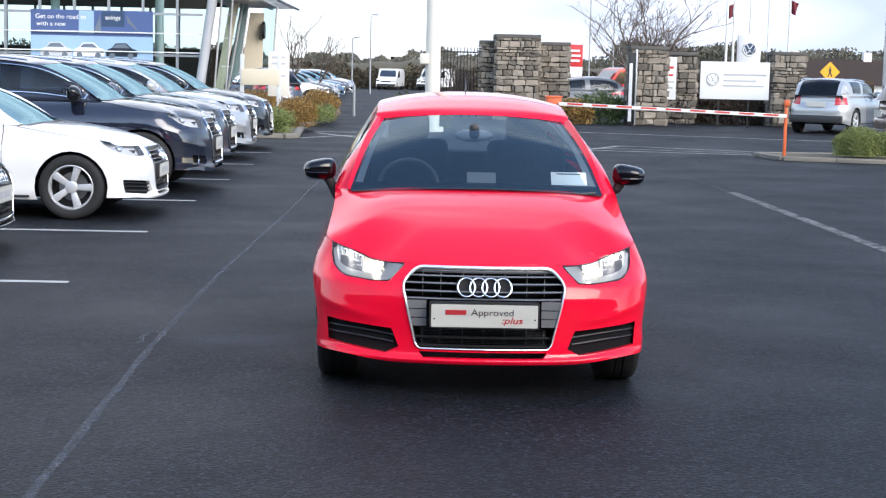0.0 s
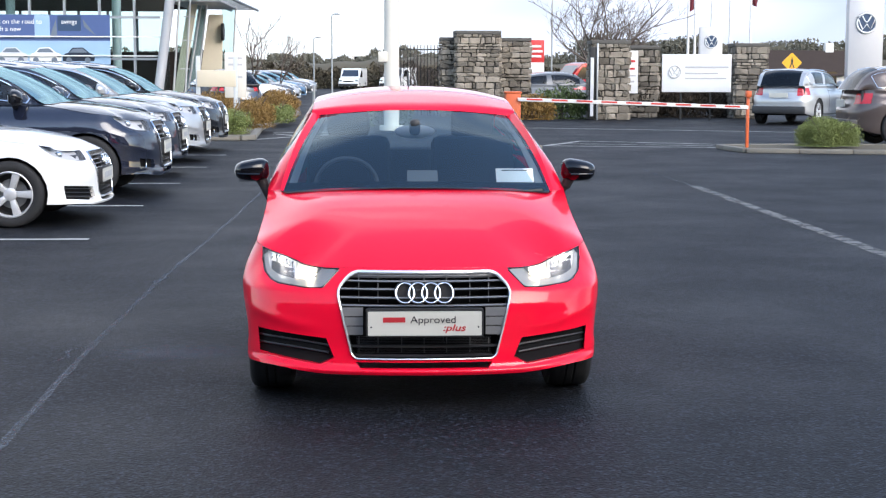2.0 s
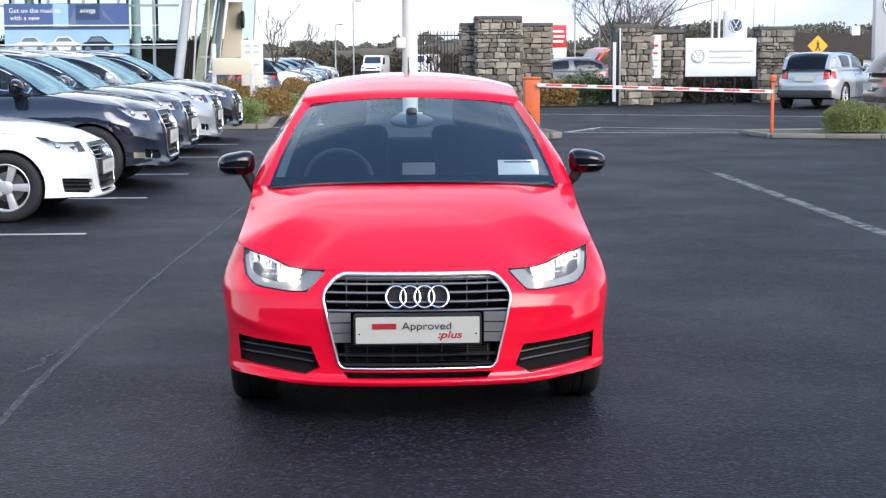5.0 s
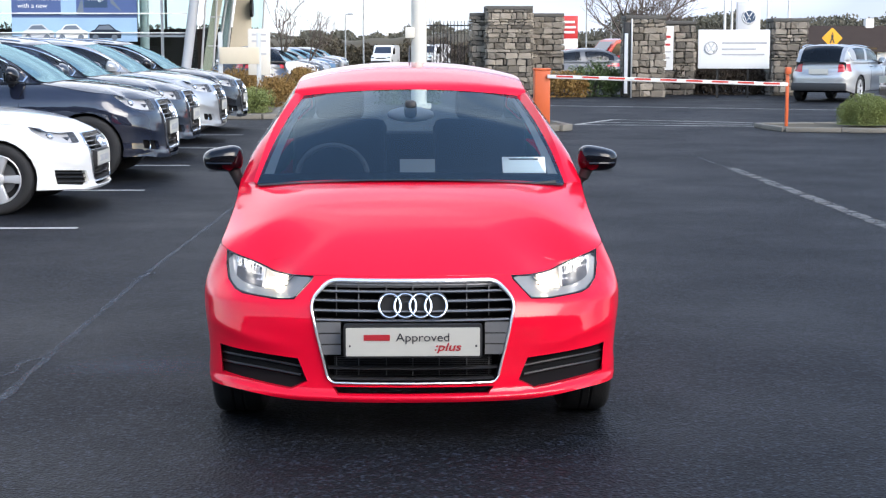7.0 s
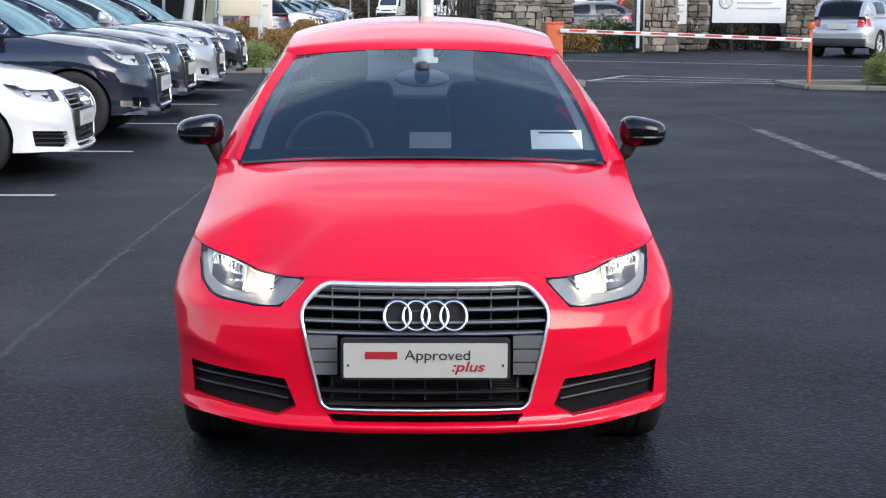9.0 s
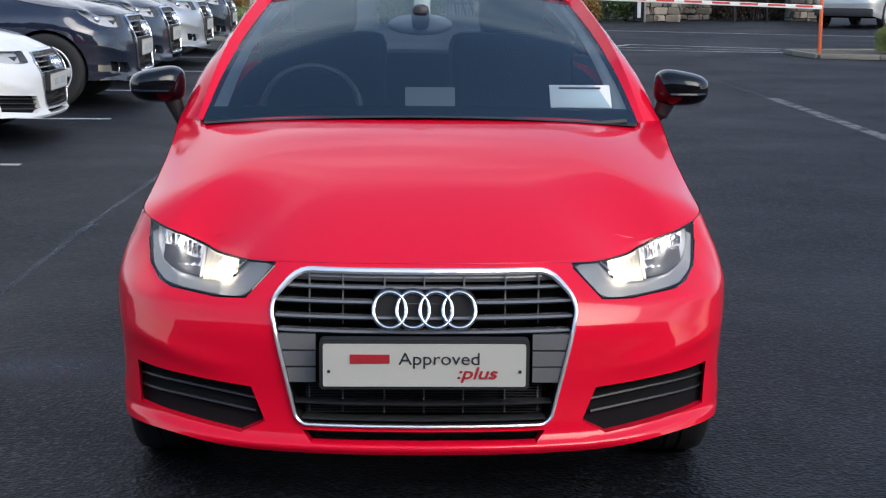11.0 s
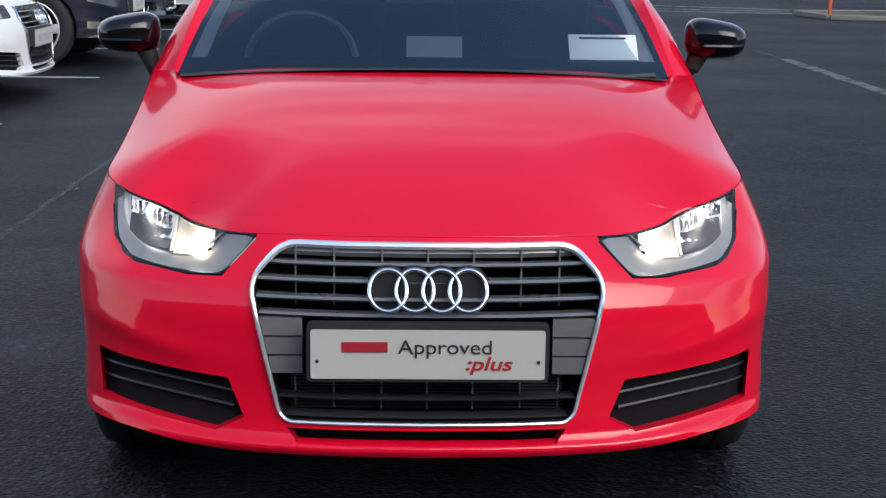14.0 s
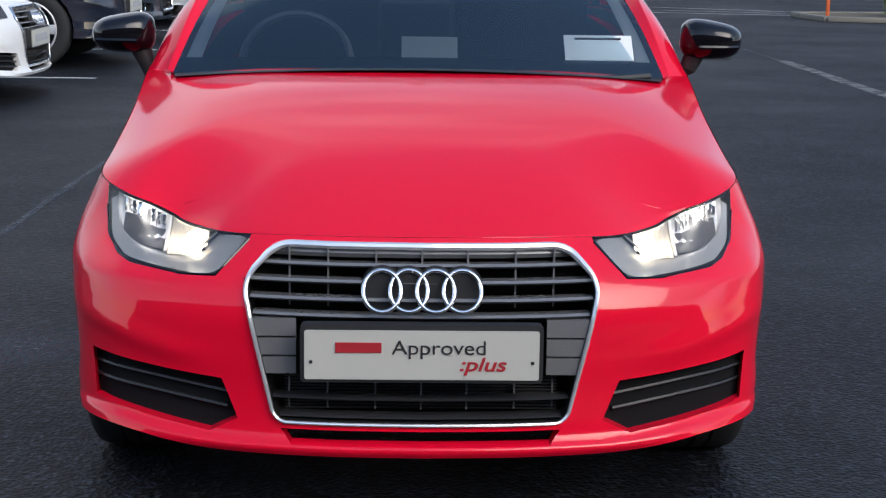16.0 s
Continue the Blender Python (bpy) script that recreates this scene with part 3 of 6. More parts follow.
def car(name, m, body, label, scale=(1, 1, 1), fine=1.0, form="", wheel=0.30, hero=False, group="parked cars", spokes=5):
    root = thing(name, m, label, "car", group)
    LIP[0] = 0.010 if hero else -0.006 if form == "suv" else 0.004
    sx, sy, sz = scale
    K = Matrix.Diagonal((sx, sy, sz, 1))
    z_from, z_to, widen = FORMS[form]

    def put(nm, bm, mt, parent=root, lab="", sharp=40):
        if form:
            for w_ in bm.verts:
                w_.co.x *= 1 + widen * float(smooth(0.95, 1.28, w_.co.z))
                if form == "suv":
                    w_.co.y += float(np.interp(w_.co.y, [0, 0.4, 1.0, 1.8, 2.8, 3.6], [0, 0, -0.04, -0.06, -0.03, 0]) * smooth(0.64, 0.84, w_.co.z))
                w_.co.z = float(np.interp(w_.co.z, z_from, z_to))
        if hero:
            for w_ in bm.verts:
                w_.co.z += float(np.interp(w_.co.z, [0.15, 0.3, 0.45, 0.62, 0.75, 0.92, 1.0, 1.25], [0, -0.006, -0.014, -0.010, -0.002, 0.006, 0.013, 0]))
        bmesh.ops.transform(bm, matrix=K, verts=bm.verts)
        if mt in (M["clear"], M["screen"], M["park_screen"], M["tint"], M["privacy"]):
            bm.normal_update()
            mid = Vector((0, 1.8 * sy, 0.55 * sz))
            bmesh.ops.reverse_faces(bm, faces=[f for f in bm.faces if f.normal.dot(f.calc_center_median() - mid) < 0])
        return part(nm, bm, mt, parent, lab, sharp)

    # lower body, both sides in one sheet
    ns, nv = int((320 if hero else 150 * fine)), max(10, int(76 if hero else 34 * fine))
    s = np.r_[np.linspace(0, 1.4, int(ns * 0.55)), np.linspace(1.4, S_END, int(ns * 0.45))[1:]]
    v = np.linspace(0, 1, nv)
    half = shell(s[:, None] * np.ones(nv), v[None, :] * np.ones((len(s), 1)))
    left = half[1:-1][::-1] * np.array([-1, 1, 1])
    ring = np.concatenate([half, left], 0)
    bm = grid_bm(np.concatenate([ring, ring[:1]], 0))
    bmesh.ops.remove_doubles(bm, verts=bm.verts, dist=1e-5)
    wy, wr = (0.66, 2.86), wheel / sz
    gap = 0.016 if hero else 0.035
    pieces = {}
    cut(bm, GRILLE, (0, 2), lambda c: c.y < 0.35 and abs(c.x) < 0.5)
    for sg in (1, -1):
        fx, fz = (0.60, 0.285) if form == "suv" else (0.0, 0.0)
        fog = [(sg * (fx + (x - fx) * 0.62), fz + (z - fz) * 0.62) if form == "suv" else (sg * x, z) for x, z in FOG]
        pieces["fog", sg] = cut(bm, fog, (0, 2), lambda c: c.y < 0.6 and c.x * sg > 0.36 and c.z < 0.45)
        lamp = [(sg * x, z) for x, z in LAMP]
        pieces["lamp", sg] = cut(bm, lamp, (0, 2), lambda c: c.y < (0.70 if hero else 0.58) and c.x * sg > 0.3 and c.z > 0.45)
        low_tail = 0.60 if form == "suv" else 0.70
        tail = [(sg * 0.47, low_tail), (sg * 0.47, 0.86), (sg * 0.9, 0.90), (sg * 0.9, low_tail + 0.02)]
        pieces["tail", sg] = cut(bm, tail, (0, 2), lambda c: c.y > (3.28 if form == "suv" else 3.05) and c.x * sg > 0.3)
        for yw in wy:
            arch = [(yw + (wr + gap) * math.cos(a) * sz / sy, float(np.interp(wheel / sz + (wr + gap) * math.sin(a), z_to, z_from))) for a in np.linspace(0, 2 * math.pi, 25)[:-1]]
            cut(bm, arch, (1, 2), lambda c: c.x * sg > 0.55 and abs(c.y - yw) < 0.55 and c.z < 0.85)
    slot = [(0.305, 0.230), (0.282, 0.199), (-0.282, 0.199), (-0.305, 0.230)]
    cut(bm, slot, (0, 2), lambda c: c.y < 0.3 and abs(c.x) < 0.4 and c.z < 0.3)
    rim(bm, lambda c: c.y < 0.8 and (0.19 < c.z < 0.23 and abs(c.x) < 0.35 or 0.205 < c.z < 0.37 and 0.39 < abs(c.x) < 0.752), (0, 0.045, 0))
    put("body", bm, body, sharp=50)
    # hood
    y_rear = 1.22
    sh = np.linspace(0.0, float(np.interp(y_rear + 0.03, PLAN_Y, PLAN_S)), int(90 * fine))
    edge = shell(sh, np.ones_like(sh))
    keep = edge[:, 1] <= (1.21 if hero else 1.125)
    bow_ = 0.195 if hero else 0.13
    edge = edge[keep]
    rows, u = [], np.linspace(-1, 1, int((72 if hero else 44 * fine)) + 1)
    y00 = edge[0, 1]
    roll = 0.44
    dense = np.stack([np.interp(np.linspace(0, len(edge) - 1, 12 * len(edge)), np.arange(len(edge)), edge[:, c_]) for c_ in range(3)], -1)

    def crown_at(x, y):
        tau = np.clip((y - y00) / 0.86, 0, 1.2)
        return 0.640 + 0.180 * (1 - np.abs(1 - np.minimum(tau, 1)) ** 2.1) + 0.103 * tau - 0.036 * (x / 0.75) ** 2

    for ex, ey, ez in edge:
        x = u * max(ex - (0.0012 if hero else 0.004), 0.0)
        y = y00 + (ey - y00) * (1 - bow_ * (1 - u**2)) + 0.003
        # the crown rolls down to the shut line round its rim
        far_ = np.hypot(np.abs(x)[:, None] - dense[None, :, 0], y[:, None] - dense[None, :, 1])
        pull = np.exp(-(far_ - far_.min(1)[:, None]) / 0.012)
        drop = (pull * (crown_at(dense[:, 0], dense[:, 1]) - dense[:, 2])).sum(1) / pull.sum(1)
        z = crown_at(x, y) - drop * np.clip(1 - far_.min(1) / roll, 0, 1) ** 3
        z[0] = z[-1] = ez
        rows.append(np.stack([x, y, z], -1))
    put("hood", grid_bm(np.array(rows)), body, sharp=60)
    # black tube drawn for the shade in the hood's shut-line gap
    gap_line = bmesh.new()
    ring = [(x_, y_ + 0.004, z_ - 0.003) for x_, y_, z_ in edge[::2] if y_ < (0.62 if hero else 2.0)]
    tube(gap_line, [(-x_, y_, z_) for x_, y_, z_ in ring[::-1]] + ring[1:], 0.0035, 6)
    put("hood_seal", gap_line, M["void"])
    # near-black bay and floor that stand for the shade behind all openings
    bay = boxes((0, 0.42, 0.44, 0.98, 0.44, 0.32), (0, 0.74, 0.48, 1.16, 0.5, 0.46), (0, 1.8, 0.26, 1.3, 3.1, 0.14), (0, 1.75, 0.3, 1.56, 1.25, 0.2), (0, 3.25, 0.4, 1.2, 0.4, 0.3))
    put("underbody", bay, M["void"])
    put("scuttle", grid_bm(np.array([[(x, 0.93 + 0.10 * (x / 0.66) ** 2, 0.925 - 0.03 * (x / 0.66) ** 2), (x * 1.03, 1.06 + 0.09 * (x / 0.66) ** 2, 0.925 - 0.02 * (x / 0.66) ** 2)] for x in np.linspace(-0.66, 0.66, 17)])), M["plastic"])
    # windscreen
    u = np.linspace(-1, 1, 25)
    rows = []
    for t in np.linspace(0, 1, 13):
        hw = 0.672 + ((0.506 if hero else 0.530) - 0.672) * t
        y0 = 0.975 + 0.665 * t
        z0 = 0.912 + (1.296 - 0.912) * t + 0.035 * math.sin(math.pi * t)
        rows.append(np.stack([u * hw, y0 + 0.10 * u**2, z0 - 0.020 * u**2 * t - 0.012 * u**2], -1))
    ws = np.array(rows)
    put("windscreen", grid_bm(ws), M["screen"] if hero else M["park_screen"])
    band = grid_bm(ws[:2, :, :] + np.array([0, 0.004, -0.004]))
    put("windscreen_border", band, M["gloss_black"])
    band2 = grid_bm(ws[-2:, :, :] + np.array([0, 0.004, -0.004]))
    if hero:
        band2.free()
    else:
        put("windscreen_top_border", band2, M["gloss_black"])
    # rails: A pillar, roof edge, rear pillar
    rk = [0, 0.18, 0.36, 0.55, 0.78, 0.9, 1.0]
    rail = np.array([(0.680, 1.13, 0.892), (0.628, 1.37, 1.115), (0.553, 1.72, 1.276), (0.545, 2.25, 1.345), (0.525, 2.95, 1.305), (0.535, 3.25, 1.15), (0.64, 3.47, 0.965)])
    if form == "suv":
        rail[4], rail[5], rail[6] = (0.530, 3.12, 1.335), (0.55, 3.36, 1.20), (0.63, 3.52, 0.965)
    t = np.linspace(0, 1, 41)
    rl = spl(rk, rail, t)
    belt_y = spl(rk, [1.19, 1.34, 1.65, 2.3, 3.0, 3.28, 3.46], t)
    bs = np.interp(belt_y, PLAN_Y[:12] + [3.3, 3.48], PLAN_S[:14])
    bl = shell(bs, np.ones_like(bs))
    for sg in (1, -1):
        flip = np.array([sg, 1, 1])
        f = np.linspace(0, 1, 9)[None, :, None]
        bow = np.array([0.014, 0, 0])
        side = (bl[:, None] * (1 - f) + rl[:, None] * f + bow * np.sin(np.pi * f)) * flip
        bm2 = bmesh.new()
        bm3 = bmesh.new()
        for src_i in range(side.shape[0] - 1):
            for j in range(8):
                quad = [side[src_i, j], side[src_i, j + 1], side[src_i + 1, j + 1], side[src_i + 1, j]]
                tt = t[src_i]
                is_glass = 1 <= j < 7 and (0.18 if hero else 0.10) < tt < (0.74 if form == "suv" else 0.86) and not 0.50 < tt < 0.56
                tgt = bm3 if is_glass else bm2
                tgt.faces.new([tgt.verts.new(p) for p in quad])
        for b in (bm2, bm3):
            bmesh.ops.remove_doubles(b, verts=b.verts, dist=1e-5)
        if hero:
            lin = bm2.copy()
            bmesh.ops.translate(lin, verts=lin.verts, vec=(-0.013 * sg, 0.004, -0.004))
            put("frame_lining", lin, M["seat"])
        put("side_frame", bm2, body)
        put("side_window", bm3, M["tint"])
        lining = np.stack([bl * flip, (bl * 0.5 + rl * 0.5) * flip], 1)[4:-6] - np.array([0.03 * sg, 0, 0.16 if hero else 0.25])
        put("door_lining", grid_bm(lining), M["seat"])
        if form == "suv":
            rr_ = bmesh.new()
            tube(rr_, [tuple(q) for q in (spl(rk, rail, np.linspace(0.40, 0.82, 14)) + np.array([0, 0, 0.035])) * flip], 0.013, 6)
            put("roof_rail", rr_, M["chrome"], root, "bright roof rail")
            trim = bmesh.new()
            k0, k1 = 3, 36
            lo = [side[i, 1] + np.array([0.006 * sg, 0, 0]) for i in range(k0, k1)]
            hi = [side[i, 7] + np.array([0.006 * sg, 0, 0]) for i in range(k0, k1)]
            tube(trim, [tuple(q) for q in lo + hi[::-1]], 0.009, 6, closed=True)
            put("window_trim", trim, M["chrome"], root, "chrome window trim")
        # pillar between windscreen and rail
        a = ws[:, -1 if sg > 0 else 0]
        ta = np.linspace(0, 0.36, 13)
        b = spl(rk, rail, ta) * flip
        mid = (a + b) / 2 + np.array([0.012 * sg, -0.012, 0.012])
        put("pillar", grid_bm(np.stack([a, mid, b], 1)), body)
        slim = np.linspace(1.25, 0.55, len(a))[:, None] * np.array([1, 0, 0])
        ins = np.stack([a + np.array([-0.010 * sg, 0.03, -0.01]), a + np.array([-0.010 * sg, 0.03, -0.01]) - 0.022 * sg * slim + np.array([0, 0.012, 0]), a + np.array([-0.010 * sg, 0.06, -0.01]) - 0.034 * sg * slim], 1)[1:]
        put("pillar_trim", grid_bm(ins), M["trim_grey"], root, "pale grey inner pillar trim")
    # roof
    tr = np.linspace(0.36, 0.80, 23)
    er = spl(rk, rail, tr)
    u = np.linspace(-1, 1, 25)
    rows = []
    for k, (ex, ey, ez) in enumerate(er):
        crown = 0.062 * smooth(-0.3, 0.6, (ey - 1.72) / 0.6)
        y_bow = -0.085 * (1 - u**2) * (1 - smooth(0, 0.5, (ey - 1.72)))
        rows.append(np.stack([u * ex, ey + y_bow, ez + crown * (1 - np.abs(u) ** 2.4) + 0.028 * (1 - u**2) * (1 - smooth(0, 0.2, ey - 1.72)) * 0.6], -1))
    roof = np.array(rows)
    ws_w = ws[-1][-1, 0]
    lean_u = np.abs(u) * 0.546 / ws_w
    roof[0] = np.stack([u * 0.546, ws[-1][:, 1].min() + 0.10 * lean_u**2 + 0.002, np.interp(np.minimum(lean_u, 1), np.abs(ws[-1][12:, 0]) / ws_w, ws[-1][12:, 2]) + 0.003 - 0.10 * np.maximum(lean_u - 1, 0)], -1)
    put("roof", grid_bm(roof), body, sharp=60)
    # rear window
    rows = []
    for q in np.linspace(0.80, 1.0, 9):
        ex, ey, ez = spl(rk, rail, q)
        rows.append(np.stack([u * ex, ey + 0.06 * (1 - u**2), ez + (0.062 * (1 - (q - 0.8) / 0.2)) * (1 - np.abs(u) ** 2.4)], -1))
    rear_bm = grid_bm(np.array(rows)[:, 2:-2] if form == "suv" else np.array(rows))
    if hero:
        rear_bm.normal_update()
        bmesh.ops.reverse_faces(rear_bm, faces=[f for f in rear_bm.faces if f.normal.y > 0])
    put("rear_window", rear_bm, M["privacy"] if form == "suv" else M["room_glass"] if hero else M["tint"])
    if form == "suv":
        for cols in (slice(0, 3), slice(-3, None)):
            put("rear_pillar", grid_bm(np.array(rows)[:, cols]), body)
    if form != "suv":
        put("tailgate_ledge", boxes((0, 3.50, 0.955, 1.30, 0.06, 0.05, 0.01)), body if form == "suv" else M["plastic"])
    # lamps
    for sg in (1, -1):
        lamp = new("headlight")
        lamp.parent = root
        p = pieces["lamp", sg]
        inner = p.copy()
        bmesh.ops.translate(p, verts=p.verts, vec=(0, -0.001, 0))
        c = put("lens", p, M["clear"], lamp)
        c.visible_shadow = False
        # housing set back, with a satin lower bezel
        wall = inner.copy()
        old = list(wall.faces)
        r = bmesh.ops.extrude_edge_only(wall, edges=[e for e in wall.edges if e.is_boundary])
        bmesh.ops.translate(wall, verts=[g for g in r["geom"] if isinstance(g, bmesh.types.BMVert)], vec=(0, 0.06, 0))
        bmesh.ops.delete(wall, geom=old, context="FACES")
        put("lamp_wall", wall, M["plastic"], lamp)
        bmesh.ops.translate(inner, verts=inner.verts, vec=(0, 0.055, 0.0))
        put("housing", inner, M["lamp_grey"] if hero else M["lamp_chrome"], lamp)
        if hero:
            hood_x, hood_z = edge[edge[:, 1] < 0.5, 0], edge[edge[:, 1] < 0.5, 2]

            def top_of(x):
                return float(np.interp(x, hood_x, hood_z)) - 0.006

            gas = bmesh.new()
            run = [p_ for p_ in LAMP if p_[1] < 0.69]
            run = [((1 - f) * xa + f * xb, (1 - f) * za + f * zb2) for (xa, za), (xb, zb2) in zip(run, run[1:]) for f in (0, 0.25, 0.5, 0.75)] + run[-1:]
            tube(gas, [(sg * xx, front_y(xx, zz) - 0.0005, zz) for xx, zz in run], 0.003, 6, up=(0, 1, 0))
            put("gasket", gas, M["gloss_black"], lamp)
            outer = [(0.388, 0.628), (0.454, 0.566), (0.54, 0.562), (0.652, 0.572), (0.686, 0.584), (0.714, 0.610), (0.727, 0.672)]
            inside_ = [(0.446, 0.638), (0.492, 0.598), (0.545, 0.582), (0.636, 0.591), (0.670, 0.604), (0.698, 0.626), (0.713, 0.680)]
            tq = np.linspace(0, 6, 42)
            oo, ii = spl(range(7), outer, tq), spl(range(7), inside_, tq)
            bez = grid_bm(np.array([[(sg * xx, front_y(xx, zz) + 0.003 + dd, zz) for f, dd in ((0, 0), (0.12, 0.004), (0.55, 0.008), (0.92, 0.014), (1.0, 0.030)) for xx, zz in [a_ * (1 - f) + b_ * f]] for a_, b_ in zip(oo, ii)]))
            put("bezel", bez, M["bezel"], lamp, "satin silver bezel", sharp=25)
            rib_ = grid_bm(np.array([[(sg * (xx + dx), front_y(xx, zz) + 0.006 + 0.02 * dd, zz) for dx, dd in ((-0.004, 1), (-0.002, 0), (0.002, 0), (0.004, 1))] for xx, zz in [(0.496 - 0.040 * f, 0.600 + 0.034 * f) for f in np.linspace(0, 1, 6)]]))
            put("inner_fin", rib_, M["satin"], lamp)

            def chamber(x0, x1, z0, deep, cx_, n, wob):
                """A lamp chamber: a bowl broken into upright facets, open to the front."""
                pts_ = []
                for i_, xx in enumerate(np.linspace(x0, x1, n * 2 + 1)):
                    zt_ = top_of(xx)
                    row_ = []
                    for f in np.linspace(0, 1, 9):
                        zz = z0 + (zt_ - z0) * f
                        bowl = (1 - abs((xx - cx_) / (x1 - x0) * 1.7) ** 2.2) * (1 - abs(2 * f - 1) ** 3 * 0.7)
                        row_.append((sg * xx, front_y(xx, zz) + 0.010 + deep * max(bowl, 0) + (wob if i_ % 2 else 0), zz))
                    pts_.append(row_)
                return grid_bm(np.array(pts_))

            put("main_reflector", chamber(0.480, 0.572, 0.584, 0.042, 0.524, 8, 0.003), M["reflector"], lamp, "bright fluted main reflector", sharp=6)
            put("outer_reflector", chamber(0.584, 0.710, 0.606, 0.040, 0.640, 6, 0.008), M["lamp_chrome"], lamp, "chrome outer reflector", sharp=6)
            put("divider", grid_bm(np.array([[(sg * xx, front_y(0.578, zz) + dd, zz) for xx, dd in ((0.572, 0.034), (0.575, 0.006), (0.581, 0.006), (0.584, 0.034))] for zz in np.linspace(0.588, top_of(0.578), 8)])), M["lamp_chrome"], lamp)
            pod = grid_bm(np.array([[(sg * xx, front_y(xx, zz) + 0.020 + 0.014 * f, zz) for f in (0, 0.35, 0.7, 1.0) for zz in [0.590 + 0.014 * smooth(0.62, 0.69, xx) + f * (0.030 + 0.012 * smooth(0.60, 0.66, xx))]] for xx in np.linspace(0.586, 0.692, 14)]))
            put("dark_shroud", pod, M["lamp_grey"], lamp, "smoky grey lower pod")
            for xx, zz, rr, mb in ((0.522, 0.612, 0.012, "bulb"), (0.648, 0.650, 0.008, "side_bulb")):
                bulb = bmesh.new()
                bmesh.ops.create_uvsphere(bulb, u_segments=16, v_segments=10, radius=rr, matrix=Matrix.Translation((sg * xx, front_y(xx, zz) + 0.026, zz)) @ Matrix.Diagonal((1, 1.4, 1.15, 1)))
                put("bulb", bulb, M[mb], lamp, "lit warm bulb" if mb == "bulb" else "lit white bulb")
            lrnd = random.Random(5)
            for xx in (0.594, 0.606, 0.622, 0.656, 0.668, 0.679, 0.690):
                zz = top_of(xx) - 0.020
                fl = bmesh.new()
                box(fl, 0, 0, 0, 0.010, 0.004, 0.030, 0.001, pose(sg * xx, front_y(xx, zz) + 0.024, zz, -10 + lrnd.uniform(-14, 14), 0, sg * 20 + lrnd.uniform(-34, 34)))
                put("facet", fl, M["chrome"], lamp)
        else:
            xx, zz = 0.60, 0.605
            dish = bmesh.new()
            bmesh.ops.create_uvsphere(dish, u_segments=12, v_segments=8, radius=0.032, matrix=Matrix.Translation((sg * xx, front_y(xx, zz) + 0.04, zz)))
            put("reflector", dish, M["chrome"], lamp)
        tl = pieces["tail", sg]
        bmesh.ops.translate(tl, verts=tl.verts, vec=(0, 0.004, 0))
        put("tail_light", tl, M["tail"], root, "red tail light")
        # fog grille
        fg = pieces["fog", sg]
        # set-back near-black sheet gives the opening its shaded depth
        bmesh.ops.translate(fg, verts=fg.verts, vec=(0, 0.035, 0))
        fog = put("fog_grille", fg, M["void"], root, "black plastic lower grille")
        for k in range(2 if hero else 0 if form == "suv" else 3):
            sl = []
            for xx in np.linspace(0.425, 0.742, 13):
                f0 = (xx - 0.425) / 0.317
                zt, zb_ = 0.336 + 0.027 * f0, 0.222 + 0.026 * f0
                zz = zb_ + (zt - zb_) * ((0.36 + 0.30 * k) if hero else (0.20 + 0.29 * k)) + (0.006 * math.sin(3.0 * f0) if hero else 0)
                yy = front_y(xx, zz) + (0.010 if hero else 0)
                sl.append([(sg * xx, yy + 0.036, zz + 0.004), (sg * xx, yy + 0.012, zz + 0.006), (sg * xx, yy + 0.009, zz + 0.001), (sg * xx, yy + 0.036, zz - 0.012)])
            put("slat", grid_bm(np.array(sl)), M["dark_plastic"], fog)
        if form == "suv":
            fl_ = bmesh.new()
            yy = front_y(0.60, 0.285) + 0.012
            lathe(fl_, [(0.040, 0), (0.036, 0.006), (0.020, 0.024), (0.002, 0.028)], 16, pose(sg * 0.60, yy, 0.285, 0, 0, 90))
            put("fog_lamp", fl_, M["chrome"], fog)
        # mirrors
        mir = bmesh.new()
        bmesh.ops.create_uvsphere(mir, u_segments=20, v_segments=12, radius=1)
        for w in mir.verts:
            c = w.co
            c.x = 0.090 * (abs(c.x) ** 0.62) * (1 if c.x > 0 else -1)
            c.z = (0.054 if hero else 0.072) * (abs(c.z) ** 0.7) * (1 if c.z > 0 else -1) * (1 - 0.18 * c.x / 0.090)
            c.y = 0.075 * c.y if c.y < 0 else 0.03 * c.y
        if form == "suv":
            bmesh.ops.scale(mir, verts=mir.verts, vec=(1.15, 1.2, 1.35))
        low = mir.copy()
        bmesh.ops.delete(mir, geom=[f for f in mir.faces if f.calc_center_median().z < -0.022], context="FACES")
        bmesh.ops.delete(low, geom=[f for f in low.faces if f.calc_center_median().z >= -0.022], context="FACES")
        for half_ in (mir, low):
            bmesh.ops.transform(half_, matrix=pose(sg * 0.846, 1.34, 0.986 if hero else 0.970, 0, sg * 4, -sg * 8) @ Matrix.Diagonal((sg, 1, 1, 1)), verts=half_.verts)
            if sg < 0:
                bmesh.ops.reverse_faces(half_, faces=half_.faces)
        mo = put("door_mirror", mir, M["gloss_black"] if hero or body in (M["navy"], M["black_car"]) else body, root, "gloss black mirror housing" if hero else "")
        put("mirror_underside", low, M["gloss_black"] if hero else M["plastic"], mo)
        foot = bmesh.new()
        tube(foot, [(sg * 0.800, 1.34, 0.945), (sg * 0.782, 1.34, 0.905), (sg * 0.764, 1.34, 0.865), (sg * 0.735, 1.35, 0.830)], [0.030, 0.024, 0.022, 0.030] if hero else [0.040, 0.032, 0.029, 0.034], 10)
        put("mirror_foot", foot, M["plastic"], mo)
        ind = bmesh.new()
